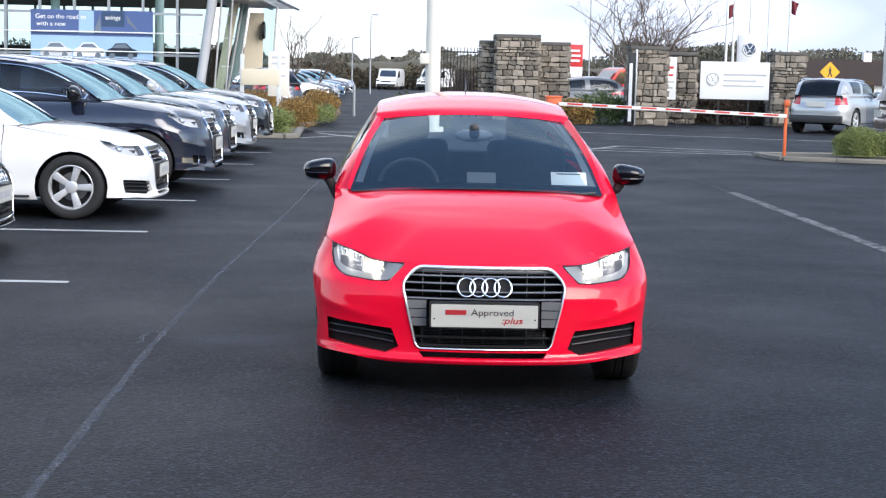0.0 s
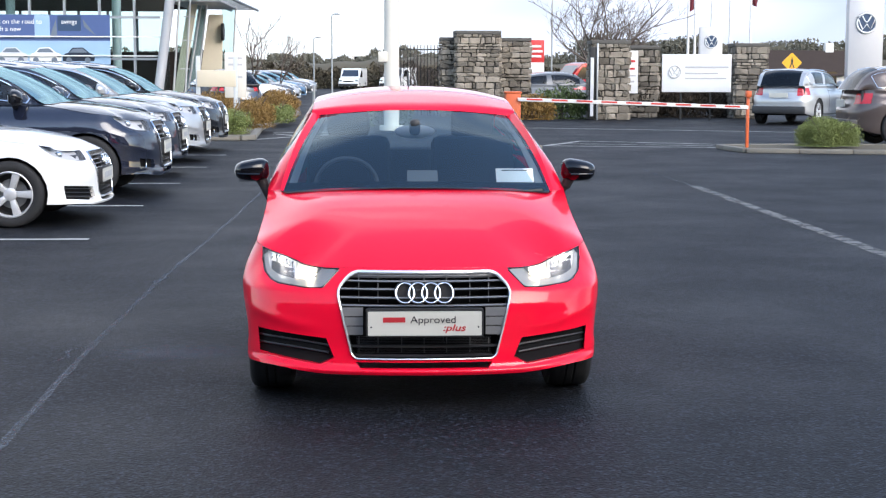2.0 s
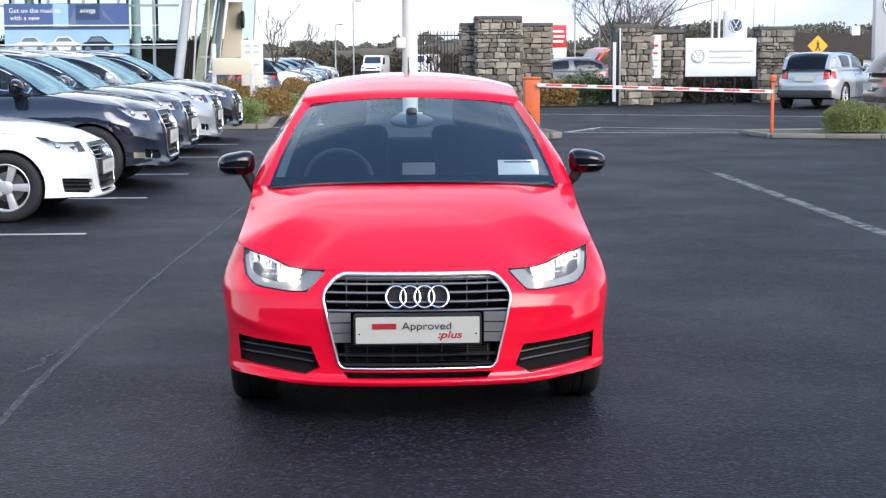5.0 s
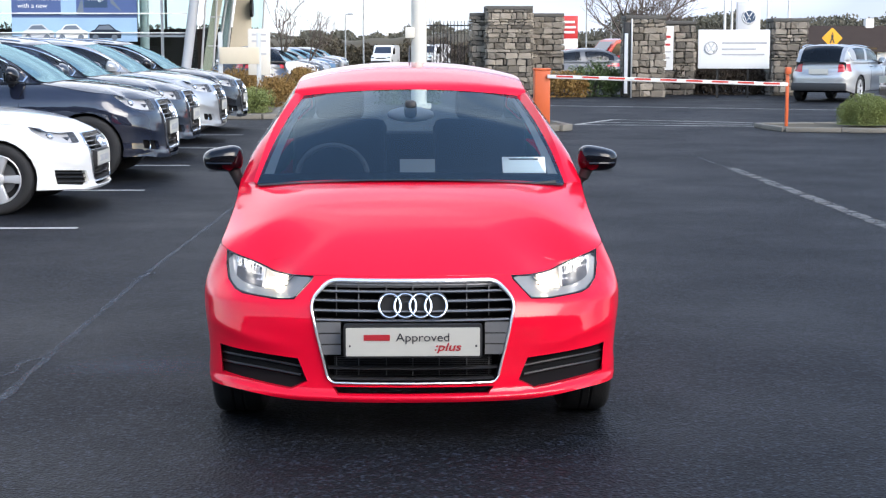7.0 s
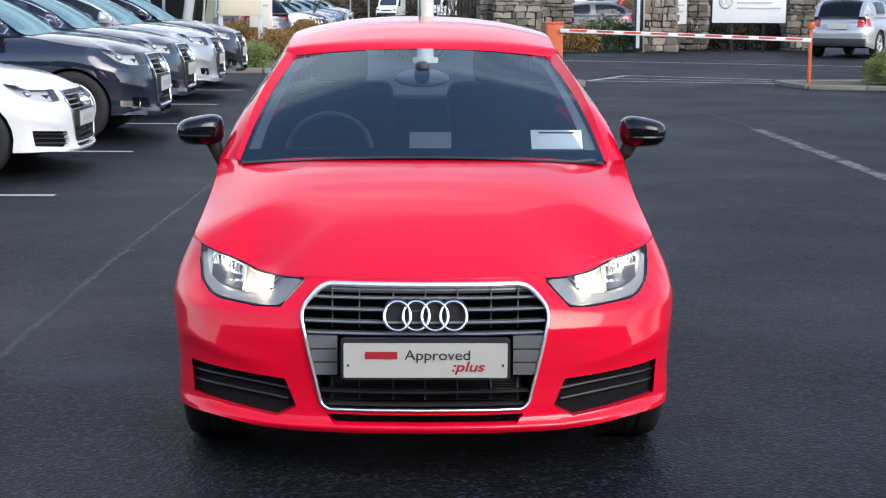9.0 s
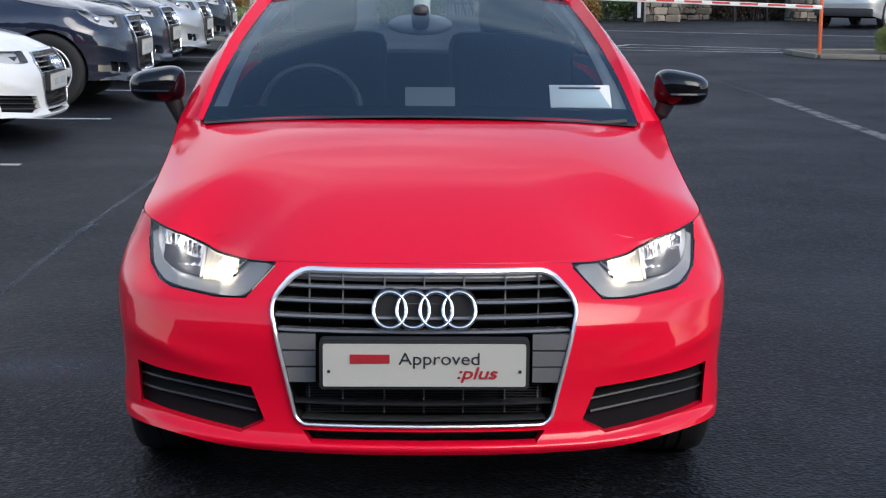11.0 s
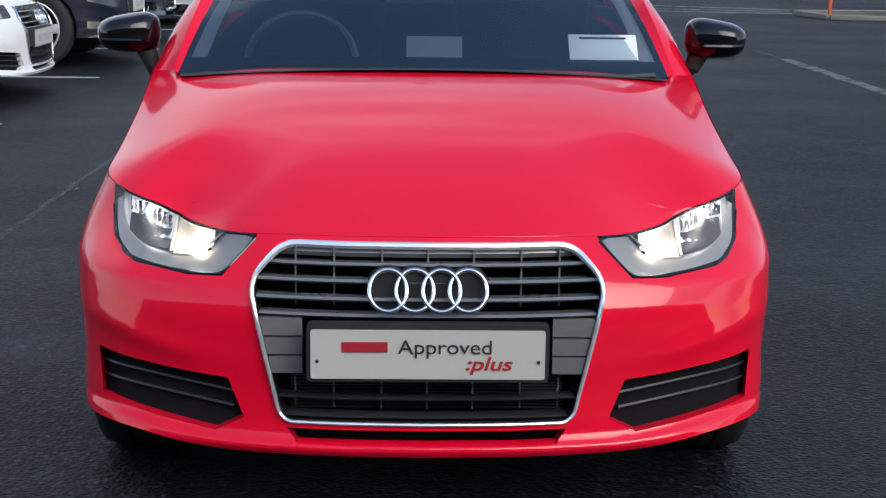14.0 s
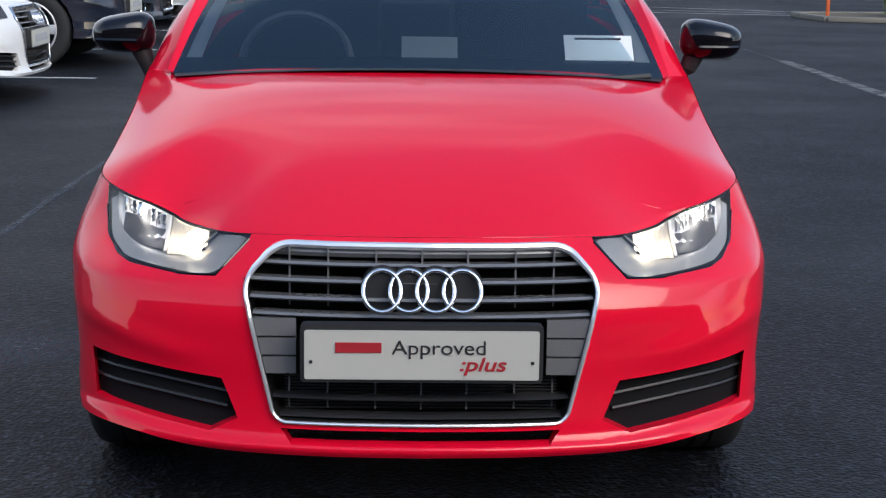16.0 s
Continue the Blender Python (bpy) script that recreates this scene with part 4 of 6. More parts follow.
        tube(ind, [(sg * xq, 1.262 + 0.22 * (xq - 0.83) ** 2 + (0.02 if xq > 0.9 else 0), 0.968 if hero else 0.945) for xq in (0.80, 0.84, 0.88, 0.915)], 0.006, 6)
        put("indicator", ind, M["gloss_black"], mo)
        put("mirror_glass", boxes((sg * 0.846, 1.372, 0.972, 0.14, 0.004, 0.09)), M["chrome"], mo)
        # wheels
        for yw in wy:
            whl = new("wheel")
            whl.parent = root
            R, cx = wheel, (0.700 if hero else 0.745) * sx
            mw = pose(sg * cx, yw * sy, R) @ Matrix.Diagonal((sg, 1, 1, 1))
            ty = bmesh.new()
            lathe(ty, [(R * 0.67, 0.085), (R * 0.78, 0.103), (R * 0.92, 0.102), (R * 0.975, 0.09), (R, 0.068), (R, 0.025), (R * 0.985, 0.022), (R * 0.985, 0.016), (R, 0.013), (R, -0.013), (R * 0.985, -0.016), (R * 0.985, -0.022), (R, -0.025), (R, -0.068), (R * 0.975, -0.09), (R * 0.9, -0.1), (R * 0.67, -0.09)], 48, mw)
            if sg < 0:
                bmesh.ops.reverse_faces(ty, faces=ty.faces)
            part("tyre", ty, M["rubber"], whl)
            al = bmesh.new()
            lathe(al, [(R * 0.70, 0.088), (R * 0.665, 0.092), (R * 0.63, 0.07), (R * 0.62, 0.05)], 40, mw)
            br = bmesh.new()
            lathe(br, [(R * 0.62, 0.05), (R * 0.60, -0.05), (R * 0.1, -0.055)], 32, mw)
            part("barrel", br, M["plastic"], whl)
            for k in range(spokes):
                a = 2 * math.pi * k / spokes + math.pi / 2
                sp = bmesh.new()
                box(sp, 0, 0, R * 0.36, 0.035, R * 0.20, R * 0.60, 0.008)
                for w in sp.verts:
                    w.co.y *= 0.75 + 0.5 * (w.co.z / (R * 0.66))
                    w.co.x -= 0.02 * (1 - abs(w.co.z / (R * 0.66)))
                bmesh.ops.transform(sp, matrix=mw @ pose(0.062, 0, 0, math.degrees(a)), verts=sp.verts)
                tmp = bpy.data.meshes.new("tmp")
                sp.to_mesh(tmp)
                sp.free()
                al.from_mesh(tmp)
                bpy.data.meshes.remove(tmp)
            lathe(al, [(R * 0.2, 0.05), (R * 0.19, 0.07), (R * 0.12, 0.078), (0.002, 0.078)], 20, mw)
            part("rim", al, M["alloy"], whl, "silver five-spoke alloy rim")
            dk = bmesh.new()
            lathe(dk, [(R * 0.45, -0.03), (R * 0.002 + 0.001, -0.03)], 24, mw)
            part("brake_disc", dk, M["steel"], whl)
    if not hero and fine > 0.6:
        for sg in (1, -1):
            for yd in (1.22, 2.12):
                sd = float(np.interp(yd, PLAN_Y[:12], PLAN_S[:12]))
                line = shell(np.full(12, sd), np.linspace(0.06, 1.0, 12)) * np.array([sg, 1, 1])
                sm = bmesh.new()
                tube(sm, [tuple(q) for q in line], 0.0035, 4)
                put("door_seam", sm, M["void"])
            sd = np.interp(np.linspace(1.0, 2.6, 9), PLAN_Y[:12], PLAN_S[:12])
            line = (shell(sd, np.full(9, 0.05)) + np.array([0.004, 0, 0])) * np.array([sg, 1, 1])
            sm = bmesh.new()
            tube(sm, [tuple(q) for q in line], 0.012, 6)
            put("sill_trim", sm, M["plastic"])
            for yd in (1.98,):
                sd = float(np.interp(yd, PLAN_Y[:12], PLAN_S[:12]))
                q = shell(np.array([sd]), np.array([0.74]))[0]
                put("door_handle", boxes((sg * (q[0] + 0.012), q[1], q[2], 0.025, 0.17, 0.025, 0.006)), body)
    # grille
    gr = new("grille")
    gr.parent = root
    ringp = []
    corners = rounded(GRILLE, 0.035, 5)
    for (xa, za), (xb, zb_) in zip(corners, [*corners[1:], corners[0]]):
        n_ = max(1, int(math.hypot(xb - xa, zb_ - za) / 0.03))
        ringp += [(xa + (xb - xa) * k / n_, za + (zb_ - za) * k / n_) for k in range(n_)]
    ch = bmesh.new()
    path = [(x, front_y(x, z) - 0.007, z) for x, z in ringp]
    tube(ch, path, 0.012 if form == "suv" else [float(np.interp(z, [0.25, 0.30, 0.56, 0.62], [0.0042, 0.0048, 0.0054, 0.0085])) for x, z in ringp], 8, closed=True, up=(0, 1, 0))
    put("frame", ch, M["bright_trim"] if hero else M["chrome"], gr, "chrome grille frame")
    wall = grid_bm(np.array([[(x, front_y(x, z) + 0.002, z), (x * 0.985, front_y(x, z) + 0.09, z * 0.985 + 0.006)] for x, z in ringp + ringp[:1]]))
    put("surround", wall, M["plastic"], gr)
    # near-black sheet painted for the shade deep in the grille
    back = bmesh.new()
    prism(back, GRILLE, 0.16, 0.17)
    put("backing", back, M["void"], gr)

    def half_width(z):
        return float(np.interp(z, [0.248, 0.264, 0.557, 0.627], [0.304, 0.322, 0.388, 0.318])) - 0.006

    for z, dep in ((0.611, 0.012), (0.588, 0.02), (0.556, 0.02), (0.521, 0.02), (0.488, 0.02), (0.298, 0.024), (0.256, 0.02)):
        w = half_width(z)
        sl = []
        for x in np.linspace(-w, w, 13):
            yy = front_y(x, z)
            h = 0.020 if z > 0.6 else 0.010 if z > 0.4 else 0.008
            sl.append([(x, yy + 0.06, z - 0.004), (x, yy + 0.016, z - h / 2), (x, yy + 0.008, z), (x, yy + 0.014, z + h / 2), (x, yy + 0.06, z + 0.002)])
        put("slat", grid_bm(np.array(sl)), M["satin"] if z > 0.4 else M["plastic"], gr)
    if hero or fine > 0.6:
        for x in (-0.29, -0.205, -0.10, 0.0, 0.10, 0.205, 0.29):
            yy = front_y(x, 0.56) + 0.03
            put("rib", boxes((x, yy + 0.03, 0.56, 0.004, 0.03, 0.13)), M["satin"], gr)
            put("rib", boxes((x, yy, 0.30, 0.004, 0.03, 0.07)), M["satin"], gr)
        fine_mesh = bmesh.new()
        for k in range(11):
            z = 0.262 + 0.0075 * k
            box(fine_mesh, 0, 0.095, z, 0.6, 0.004, 0.0032)
        put("radiator_core", fine_mesh, M["plastic"], gr)
    for sg in (1, -1):
        for k in range(3):
            z = 0.375 + 0.0435 * k
            pn = bmesh.new()
            w = half_width(z)
            prism(pn, [(sg * 0.272, z - 0.02), (sg * (w - 0.004), z - 0.02), (sg * (w + 0.004), z + 0.019), (sg * 0.272, z + 0.019)], front_y(0.3, z) + 0.008 + 0.002 * k, front_y(0.3, z) + 0.03)
            put("panel", pn, M["satin"], gr)
    # rings
    badge = new("badge")
    badge.parent = root
    for k in range(4):
        tb = bmesh.new()
        xc = 0.0575 * (k - 1.5)
        tube(tb, [(xc + 0.0405 * math.cos(a), front_y(0, 0.545) - 0.008 + 0.02 * math.sin(a) + 0.002 * (k % 2), 0.545 + 0.0405 * math.sin(a)) for a in np.linspace(0, 2 * math.pi, 49)[:-1]], 0.0052, 10, closed=True, up=(0, 1, 0))
        put("ring", tb, M["chrome"], badge)
    for k in range(4):
        disc = bmesh.new()
        cyl(disc, (0.0575 * (k - 1.5), front_y(0, 0.545) + 0.06, 0.545), (0.0575 * (k - 1.5), front_y(0, 0.545) + 0.016 + 0.001 * (k % 2), 0.545), 0.046, n=24)
        put("badge_back", disc, M["plastic"], badge)
    # plate
    pf = bmesh.new()
    prism(pf, rounded([(-0.259, 0.354), (0.259, 0.354), (0.259, 0.484), (-0.259, 0.484)], 0.012), -0.014, 0.02)
    if not hero:
        bmesh.ops.translate(pf, verts=pf.verts, vec=(0, 0.036, 0))
    holder = put("number_plate", pf, M["plastic"], root, "white show plate" if hero else "")
    pl = bmesh.new()
    prism(pl, rounded([(-0.250, 0.362), (0.250, 0.362), (0.250, 0.473), (-0.250, 0.473)], 0.006), -0.019, -0.008)
    if not hero:
        bmesh.ops.translate(pl, verts=pl.verts, vec=(0, 0.036, 0))
    put("plate", pl, M["plate"], holder)
    if not hero:
        put("plate_bar", boxes((-0.10, 0.015, 0.417, 0.13, 0.004, 0.05)), M["grey_text"], holder)
        put("plate_bar", boxes((0.08, 0.015, 0.417, 0.17, 0.004, 0.05)), M["grey_text"], holder)
        put("rear_plate", boxes((0, 3.605, 0.62, 0.5, 0.02, 0.11)), M["plate"], root)
        put("rear_bumper", boxes((0, 3.56, 0.31, 1.42, 0.13, 0.17, 0.02) if form == "suv" else (0, 3.56, 0.40, 1.3, 0.14, 0.10, 0.02)), M["plastic"], root)
    # cabin
    cab = bmesh.new()
    box(cab, 0, 1.22, 0.80, 1.36, 0.42, 0.16, 0.05)
    put("dashboard", cab, M["plastic"])
    for sg in (1, -1):
        st = bmesh.new()
        box(st, sg * 0.36, 2.02, 0.52, 0.48, 0.5, 0.14, 0.04)
        box(st, sg * 0.36, 2.26, 0.84, 0.48, 0.13, 0.60, 0.05, pose(0, 2.26, 0.6, -14) @ pose(0, -2.26, -0.6))
        box(st, sg * 0.36, 2.38, 1.205, 0.25, 0.10, 0.17, 0.04)
        put("front_seat", st, M["seat"])
    put("parcel_shelf", boxes((0, 3.2, 0.90, 1.2, 0.5, 0.03)), M["seat"])
    put("tailgate_lining", boxes((0, 3.42, 0.70, 1.3, 0.03, 0.5)), M["seat"])
    bs_ = bmesh.new()
    box(bs_, 0, 2.95, 0.75, 1.2, 0.16, 0.55, 0.05)
    for x_ in (-0.38, 0.38):
        box(bs_, x_, 2.97, 1.10, 0.22, 0.08, 0.14, 0.03)
    put("rear_seat", bs_, M["seat"])
    wheel_x = -0.36
    sw = bmesh.new()
    mt = pose(wheel_x, 1.46, 0.885, 66)
    tube(sw, [mt @ Vector((0.165 * math.cos(a), 0.165 * math.sin(a), 0)) for a in np.linspace(0, 2 * math.pi, 33)[:-1]], 0.011, 8, closed=True)
    box(sw, 0, 0, 0, 0.3, 0.05, 0.02, 0, mt)
    box(sw, 0, -0.08, 0, 0.05, 0.16, 0.02, 0, mt)
    put("steering_wheel", sw, M["lamp_grey"])
    return root


# ---- ground ----
gx = np.r_[-2500, -600, -150, np.linspace(-40, 60, 26), 150, 600, 2500]
gy = np.r_[-600, -100, -20, np.linspace(-10, 130, 36), 300, 900, 3500]
GX, GY = np.meshgrid(gx, gy)
pts = np.stack([GX, GY, 0 * GX], -1)
ground = tagged(part("ground", grid_bm(pts), M["asphalt"]), "dark damp asphalt forecourt with fine stone grain", "ground", kind="structure")


# an unseen building, added behind the camera to darken reflections on car and asphalt
rear = thing("building", pose(0, -26, 0), "unseen grey building added behind the camera to darken reflections", "building", kind="structure")
part("wall", boxes((0, 0, 6.0, 110, 0.4, 12.0)), M["unseen_rear_wall"], rear)
part("parapet", boxes((0, 0.02, 12.1, 110.2, 0.6, 0.25, 0.02)), M["cap"], rear)
for k in range(-6, 7):
    part("window", boxes((k * 8.0, 0.20, 3.0, 4.6, 0.06, 3.0)), M["gloss_black"], rear)


def strip(name, pts2, width, mt, label, z=0.004, rough_edge=0.0, seed=1, kind="structure"):
    """A flat painted or worn strip along ground points."""
    rnd = random.Random(seed)
    bm = bmesh.new()
    prev = None
    path = []
    for (xa, ya), (xb, yb) in zip(pts2, pts2[1:]):
        n = max(2, int(math.hypot(xb - xa, yb - ya) / 0.12)) if rough_edge else 2
        path += [(xa + (xb - xa) * k / (n - 1), ya + (yb - ya) * k / (n - 1), math.atan2(yb - ya, xb - xa)) for k in range(n)]
    for x, y, a in path:
        w0, w1 = width / 2 + rough_edge * rnd.uniform(-1, 1), width / 2 + rough_edge * rnd.uniform(-1, 1)
        nx, ny = -math.sin(a), math.cos(a)
        row = (bm.verts.new((x + nx * w0, y + ny * w0, z)), bm.verts.new((x - nx * w1, y - ny * w1, z)))
        if prev:
            bm.faces.new((prev[0], prev[1], row[1], row[0]))
        prev = row
    return tagged(part(name, bm, mt), label, "road marking", kind=kind)


for k in range(-1, 6):
    y = 0.33 + 3.5 * (k + 1)
    strip("bay_line", [(-7.6, y - 0.02), (-2.73, y)], 0.10, M["line"], "worn white parking bay line on the asphalt", rough_edge=0.006, seed=k + 5)
strip("joint_line", [(-1.72, -4.0), (-1.71, -1.7), (-1.76, 1.6), (-1.74, 4.5), (-1.62, 9.0), (-1.53, 14.0), (-1.45, 19.0)], 0.040, M["worn"], "pale worn joint line across the asphalt", rough_edge=0.008, seed=3)
strip("stain", [(-1.90, 1.25), (-1.83, 1.45), (-1.86, 1.62), (-1.76, 1.80)], 0.024, M["worn"], "pale worn squiggle on the asphalt", z=0.005, rough_edge=0.008, seed=8)
strip("stain", [(-1.77, 4.36), (-1.71, 4.70)], 0.05, M["worn"], "pale worn patch on the asphalt", z=0.005, rough_edge=0.02, seed=9)
# the pale blue film paints the sheen of the damp asphalt
strip("stain", [(-1.78, 1.50), (-0.72, 1.62)], 0.62, M["damp"], "damp streak on the asphalt beside the front wheel, its sheen painted pale", z=0.003)
for k in range(11):
    y = 4.0 + 0.9 * k
    strip("channel", [(4.04, y), (4.035, y + 0.84)], 0.15, M["channel"], "pale concrete drainage channel block set in the asphalt", rough_edge=0.012, seed=40 + k)
strip("channel", [(4.02, 13.9), (3.95, 17.5)], 0.03, M["worn"], "pale concrete drainage channel set in the asphalt", rough_edge=0.01, seed=6)
# hatched box and lines by the barrier
strip("hatch_line", [(3.3, 24.9), (6.6, 24.2)], 0.10, M["line"], "worn white hatching lines by the barrier", rough_edge=0.02, seed=11)
strip("hatch_line", [(3.3, 24.9), (4.3, 27.0)], 0.10, M["line"], "worn white hatching lines by the barrier", rough_edge=0.02, seed=12)
strip("hatch_line", [(4.3, 27.0), (6.9, 25.6)], 0.10, M["line"], "worn white hatching lines by the barrier", rough_edge=0.02, seed=13)
strip("hatch_line", [(3.8, 25.8), (6.7, 24.9)], 0.08, M["line"], "worn white hatching lines by the barrier", rough_edge=0.02, seed=14)
strip("road_line", [(2.0, 35.5), (10.5, 31.9), (14.0, 30.6)], 0.12, M["line"], "white edge line across the entrance road", rough_edge=0.02, seed=15)
strip("cross_line", [(-2.7, 27.6), (-1.0, 30.6)], 0.10, M["line"], "white crossed lines on the lane", rough_edge=0.02, seed=16)
strip("cross_line", [(-2.4, 30.6), (-1.0, 27.8)], 0.10, M["line"], "white crossed lines on the lane", rough_edge=0.02, seed=17)
strip("cross_line", [(-2.5, 31.4), (-0.8, 31.4)], 0.10, M["line"], "white crossed lines on the lane", rough_edge=0.02, seed=18)


def kerbed(name, poly, label, h=0.11):
    """A raised bed with kerb stones along its edge."""
    bm = bmesh.new()
    a = [bm.verts.new((x, y, 0)) for x, y in poly]
    b = [bm.verts.new((x, y, h - 0.02)) for x, y in poly]
    bm.faces.new(b)
    for i in range(len(poly)):
        j = (i + 1) % len(poly)
        bm.faces.new((a[i], a[j], b[j], b[i]))
    bed = tagged(part(name, bm, M["field"]), label, "kerb", kind="structure")
    stone = bmesh.new()
    box(stone, 0.45, 0, h / 2, 0.89, 0.14, h, 0.012)
    me = None
    for (xa, ya), (xb, yb) in zip(poly, [*poly[1:], poly[0]]):
        d = math.hypot(xb - xa, yb - ya)
        n = max(1, round(d / 0.9))
        for k in range(n):
            if me is None:
                o = part("kerb_stone", stone, M["kerb"], bed)
                me = o.data
            else:
                o = new("kerb_stone", me)
                o.parent = bed
            o.matrix_world = Matrix.Translation((xa + (xb - xa) * k / n, ya + (yb - ya) * k / n, 0)) @ pose(0, 0, 0, 0, 0, math.degrees(math.atan2(yb - ya, xb - xa))) @ Matrix.Diagonal((d / n / 0.9, 1, 1, 1))
    return bed


kerbed("kerb_island", [(6.6, 23.3), (6.75, 22.3), (8.6, 21.8), (12.5, 21.0), (22, 19.6), (22, 21.4), (12.5, 23.5), (8.8, 24.3), (6.6, 23.9)], "concrete kerbed island with rough grass", 0.085)
kerbed("kerb_island", [(-9, 27.4), (-2.95, 27.2), (-2.7, 27.5), (-2.9, 33), (-2.5, 46), (-2.7, 50), (-4.6, 50), (-5.0, 30.5), (-9, 30)], "concrete kerbed planting bed beside the lane")
kerbed("kerb_island", [(2.2, 22.6), (2.75, 22.5), (2.95, 22.8), (2.8, 24.2), (2.2, 24.3)], "small concrete kerbed plinth under the barrier")

# ---- hero car ----
hero = car("red_hatchback", pose(0, 0, 0), M["red"], "glossy red small hatchback with black mirrors and lit headlights", fine=1.0, hero=True, group="")
plate = [o for o in hero.children if o.name.startswith("number_plate")][0]
part("brand_bar", boxes((-0.135, -0.0205, 0.423, 0.098, 0.002, 0.022)), M["red_ink"], plate, "red brand mark")
lettering("Approved", 0.044, pose(0.037, -0.0205, 0.422) @ Matrix.Diagonal((1.14, 1, 1, 1)), M["ink"], plate)
lettering(":plus", 0.042, pose(0.128, -0.0205, 0.386) @ Matrix.Diagonal((1.3, 1, 1, 1)), M["red_ink"], plate, shear=0.25, bold=0.0006)
part("screw", cyl(bmesh.new(), (-0.236, -0.018, 0.391), (-0.236, -0.0215, 0.391), 0.004), M["ink"], plate)
part("screw", cyl(bmesh.new(), (0.236, -0.018, 0.391), (0.236, -0.0215, 0.391), 0.004), M["ink"], plate)
rvm = bmesh.new()
bmesh.ops.create_uvsphere(rvm, u_segments=24, v_segments=12, radius=1, matrix=pose(0, 1.515, 1.188) @ Matrix.Diagonal((0.108, 0.022, 0.036, 1)))
part("rear_view_mirror", rvm, M["paper"], hero, "pale grey interior mirror back")
part("sensor_pod", boxes((0.0, 1.50, 1.212, 0.058, 0.05, 0.085, 0.02)), M["plastic"], hero)
part("price_sheet", boxes((0.0, 0, 0, 0.19, 0.004, 0.10)), M["paper"], hero, "white price sheet on the dashboard").matrix_local = pose(0.498, 1.15, 0.980, -50, 0, 0)
part("price_sheet_heading", boxes((0.0, -0.004, 0.034, 0.13, 0.002, 0.006)), M["ink"], hero).matrix_local = pose(0.498, 1.15, 0.980, -50, 0, 0)
part("card", boxes((0.0, 0, 0, 0.155, 0.004, 0.075)), M["card"], hero, "grey card on the dashboard").matrix_local = pose(0.028, 1.15, 0.975, -40, 0, 0)
for x0, x1 in ((-0.34, -0.02), (0.34, 0.63)):
    w = bmesh.new()
    tube(w, [(x0, 0.985 + 0.10 * (x0 / 0.66) ** 2, 0.902), ((x0 + x1) / 2, 0.972 + 0.05 * ((x0 + x1) / 1.3) ** 2, 0.908), (x1, 0.966 + 0.1 * (x1 / 0.66) ** 2, 0.911)], [0.005, 0.007, 0.010], 6)
    part("wiper", w, M["dark_plastic"], hero)
ant = bmesh.new()
tube(ant, [(0, 2.72, 1.40), (0, 2.80, 1.43), (0, 2.92, 1.50)], [0.012, 0.005, 0.003], 6)
part("aerial", ant, M["plastic"], hero)

# ---- parked cars in the bays ----
suv = (1.09, 1.27, 1.0)
bays = [
    ("white_hatchback", 9.35, -2.85, "white_car", "white small hatchback parked nose to the lane", (1.0, 1.2, 1.0), 0.32),
    ("dark_suv", 12.75, -2.66, "navy", "dark navy estate car with chrome window trim, parked in a bay", suv, 0.37),
    ("slate_suv", 16.3, -2.85, "slate", "blue-grey estate car parked in a bay", suv, 0.37),
    ("silver_suv", 19.75, -2.85, "silver", "silver estate car parked in a bay", suv, 0.37),
    ("black_suv", 23.2, -2.85, "black_car", "black estate car parked in a bay beside the bushes", suv, 0.37),
    ("grey_car", 5.7, -3.62, "grey_car", "dark grey car parked in a bay", (1.02, 1.15, 1.0), 0.32),
]
for nm, y, x, mt, lab, sc, wh in bays:
    car(nm, pose(x, y, 0, 0, 0, 90) @ Matrix.Diagonal((1.2, 1, 1, 1)), M[mt], lab, sc, 0.7, "suv" if sc is suv else "hatch", wh, group="cars in the bays")
far = [("white_car", 57), ("black_car", 62), ("silver", 68), ("blue_car", 75), ("grey_car", 83), ("silver", 92)]
for mt, y in far:
    car("parked_car", pose(-3.3, y, 0, 0, 0, 90), M[mt], {"white_car": "white", "black_car": "black", "silver": "silver", "blue_car": "pale blue", "grey_car": "grey"}[mt] + " car parked in the far row by the lane", (1.02, 1.1, 1.0), 0.35, "hatch", 0.32, group="cars in the far row")
car("silver_suv", pose(13.6, 41.0, 0, 0, 0, 147), M["silver"], "silver off-road car seen from behind, parked by the road", (1.06, 1.22, 0.95), 0.7, "suv", 0.36, group="cars by the road")
car("brown_suv", pose(14.2, 25.6, 0, 0, 0, 91), M["brown"], "dark brown off-road car parked behind the kerb", (1.0, 1.32, 0.98), 0.7, "suv", 0.38, group="cars by the road")
car("dark_car", pose(18.5, 47, 0, 0, 0, 150), M["black_car"], "dark car parked far behind", (1.05, 1.2, 1.1), 0.35, "hatch", 0.34, group="cars by the road")
car("silver_estate", pose(3.9, 55, 0, 0, 0, -90), M["silver"], "silver estate cars behind the gate bushes", (1.05, 1.2, 1.0), 0.35, "hatch", 0.34, group="cars behind the gate")
car("dark_estate", pose(3.6, 51.5, 0, 0, 0, -90), M["grey_car"], "dark estate car behind the gate bushes", (1.05, 1.2, 1.0), 0.35, "hatch", 0.34, group="cars behind the gate")
car("blue_hatchback", pose(-5.6, 47, 0, 0, 0, 200), M["slate"], "dark blue hatchback beside the showroom", (1.02, 1.15, 1.05), 0.35, "hatch", 0.32, group="cars by the showroom")


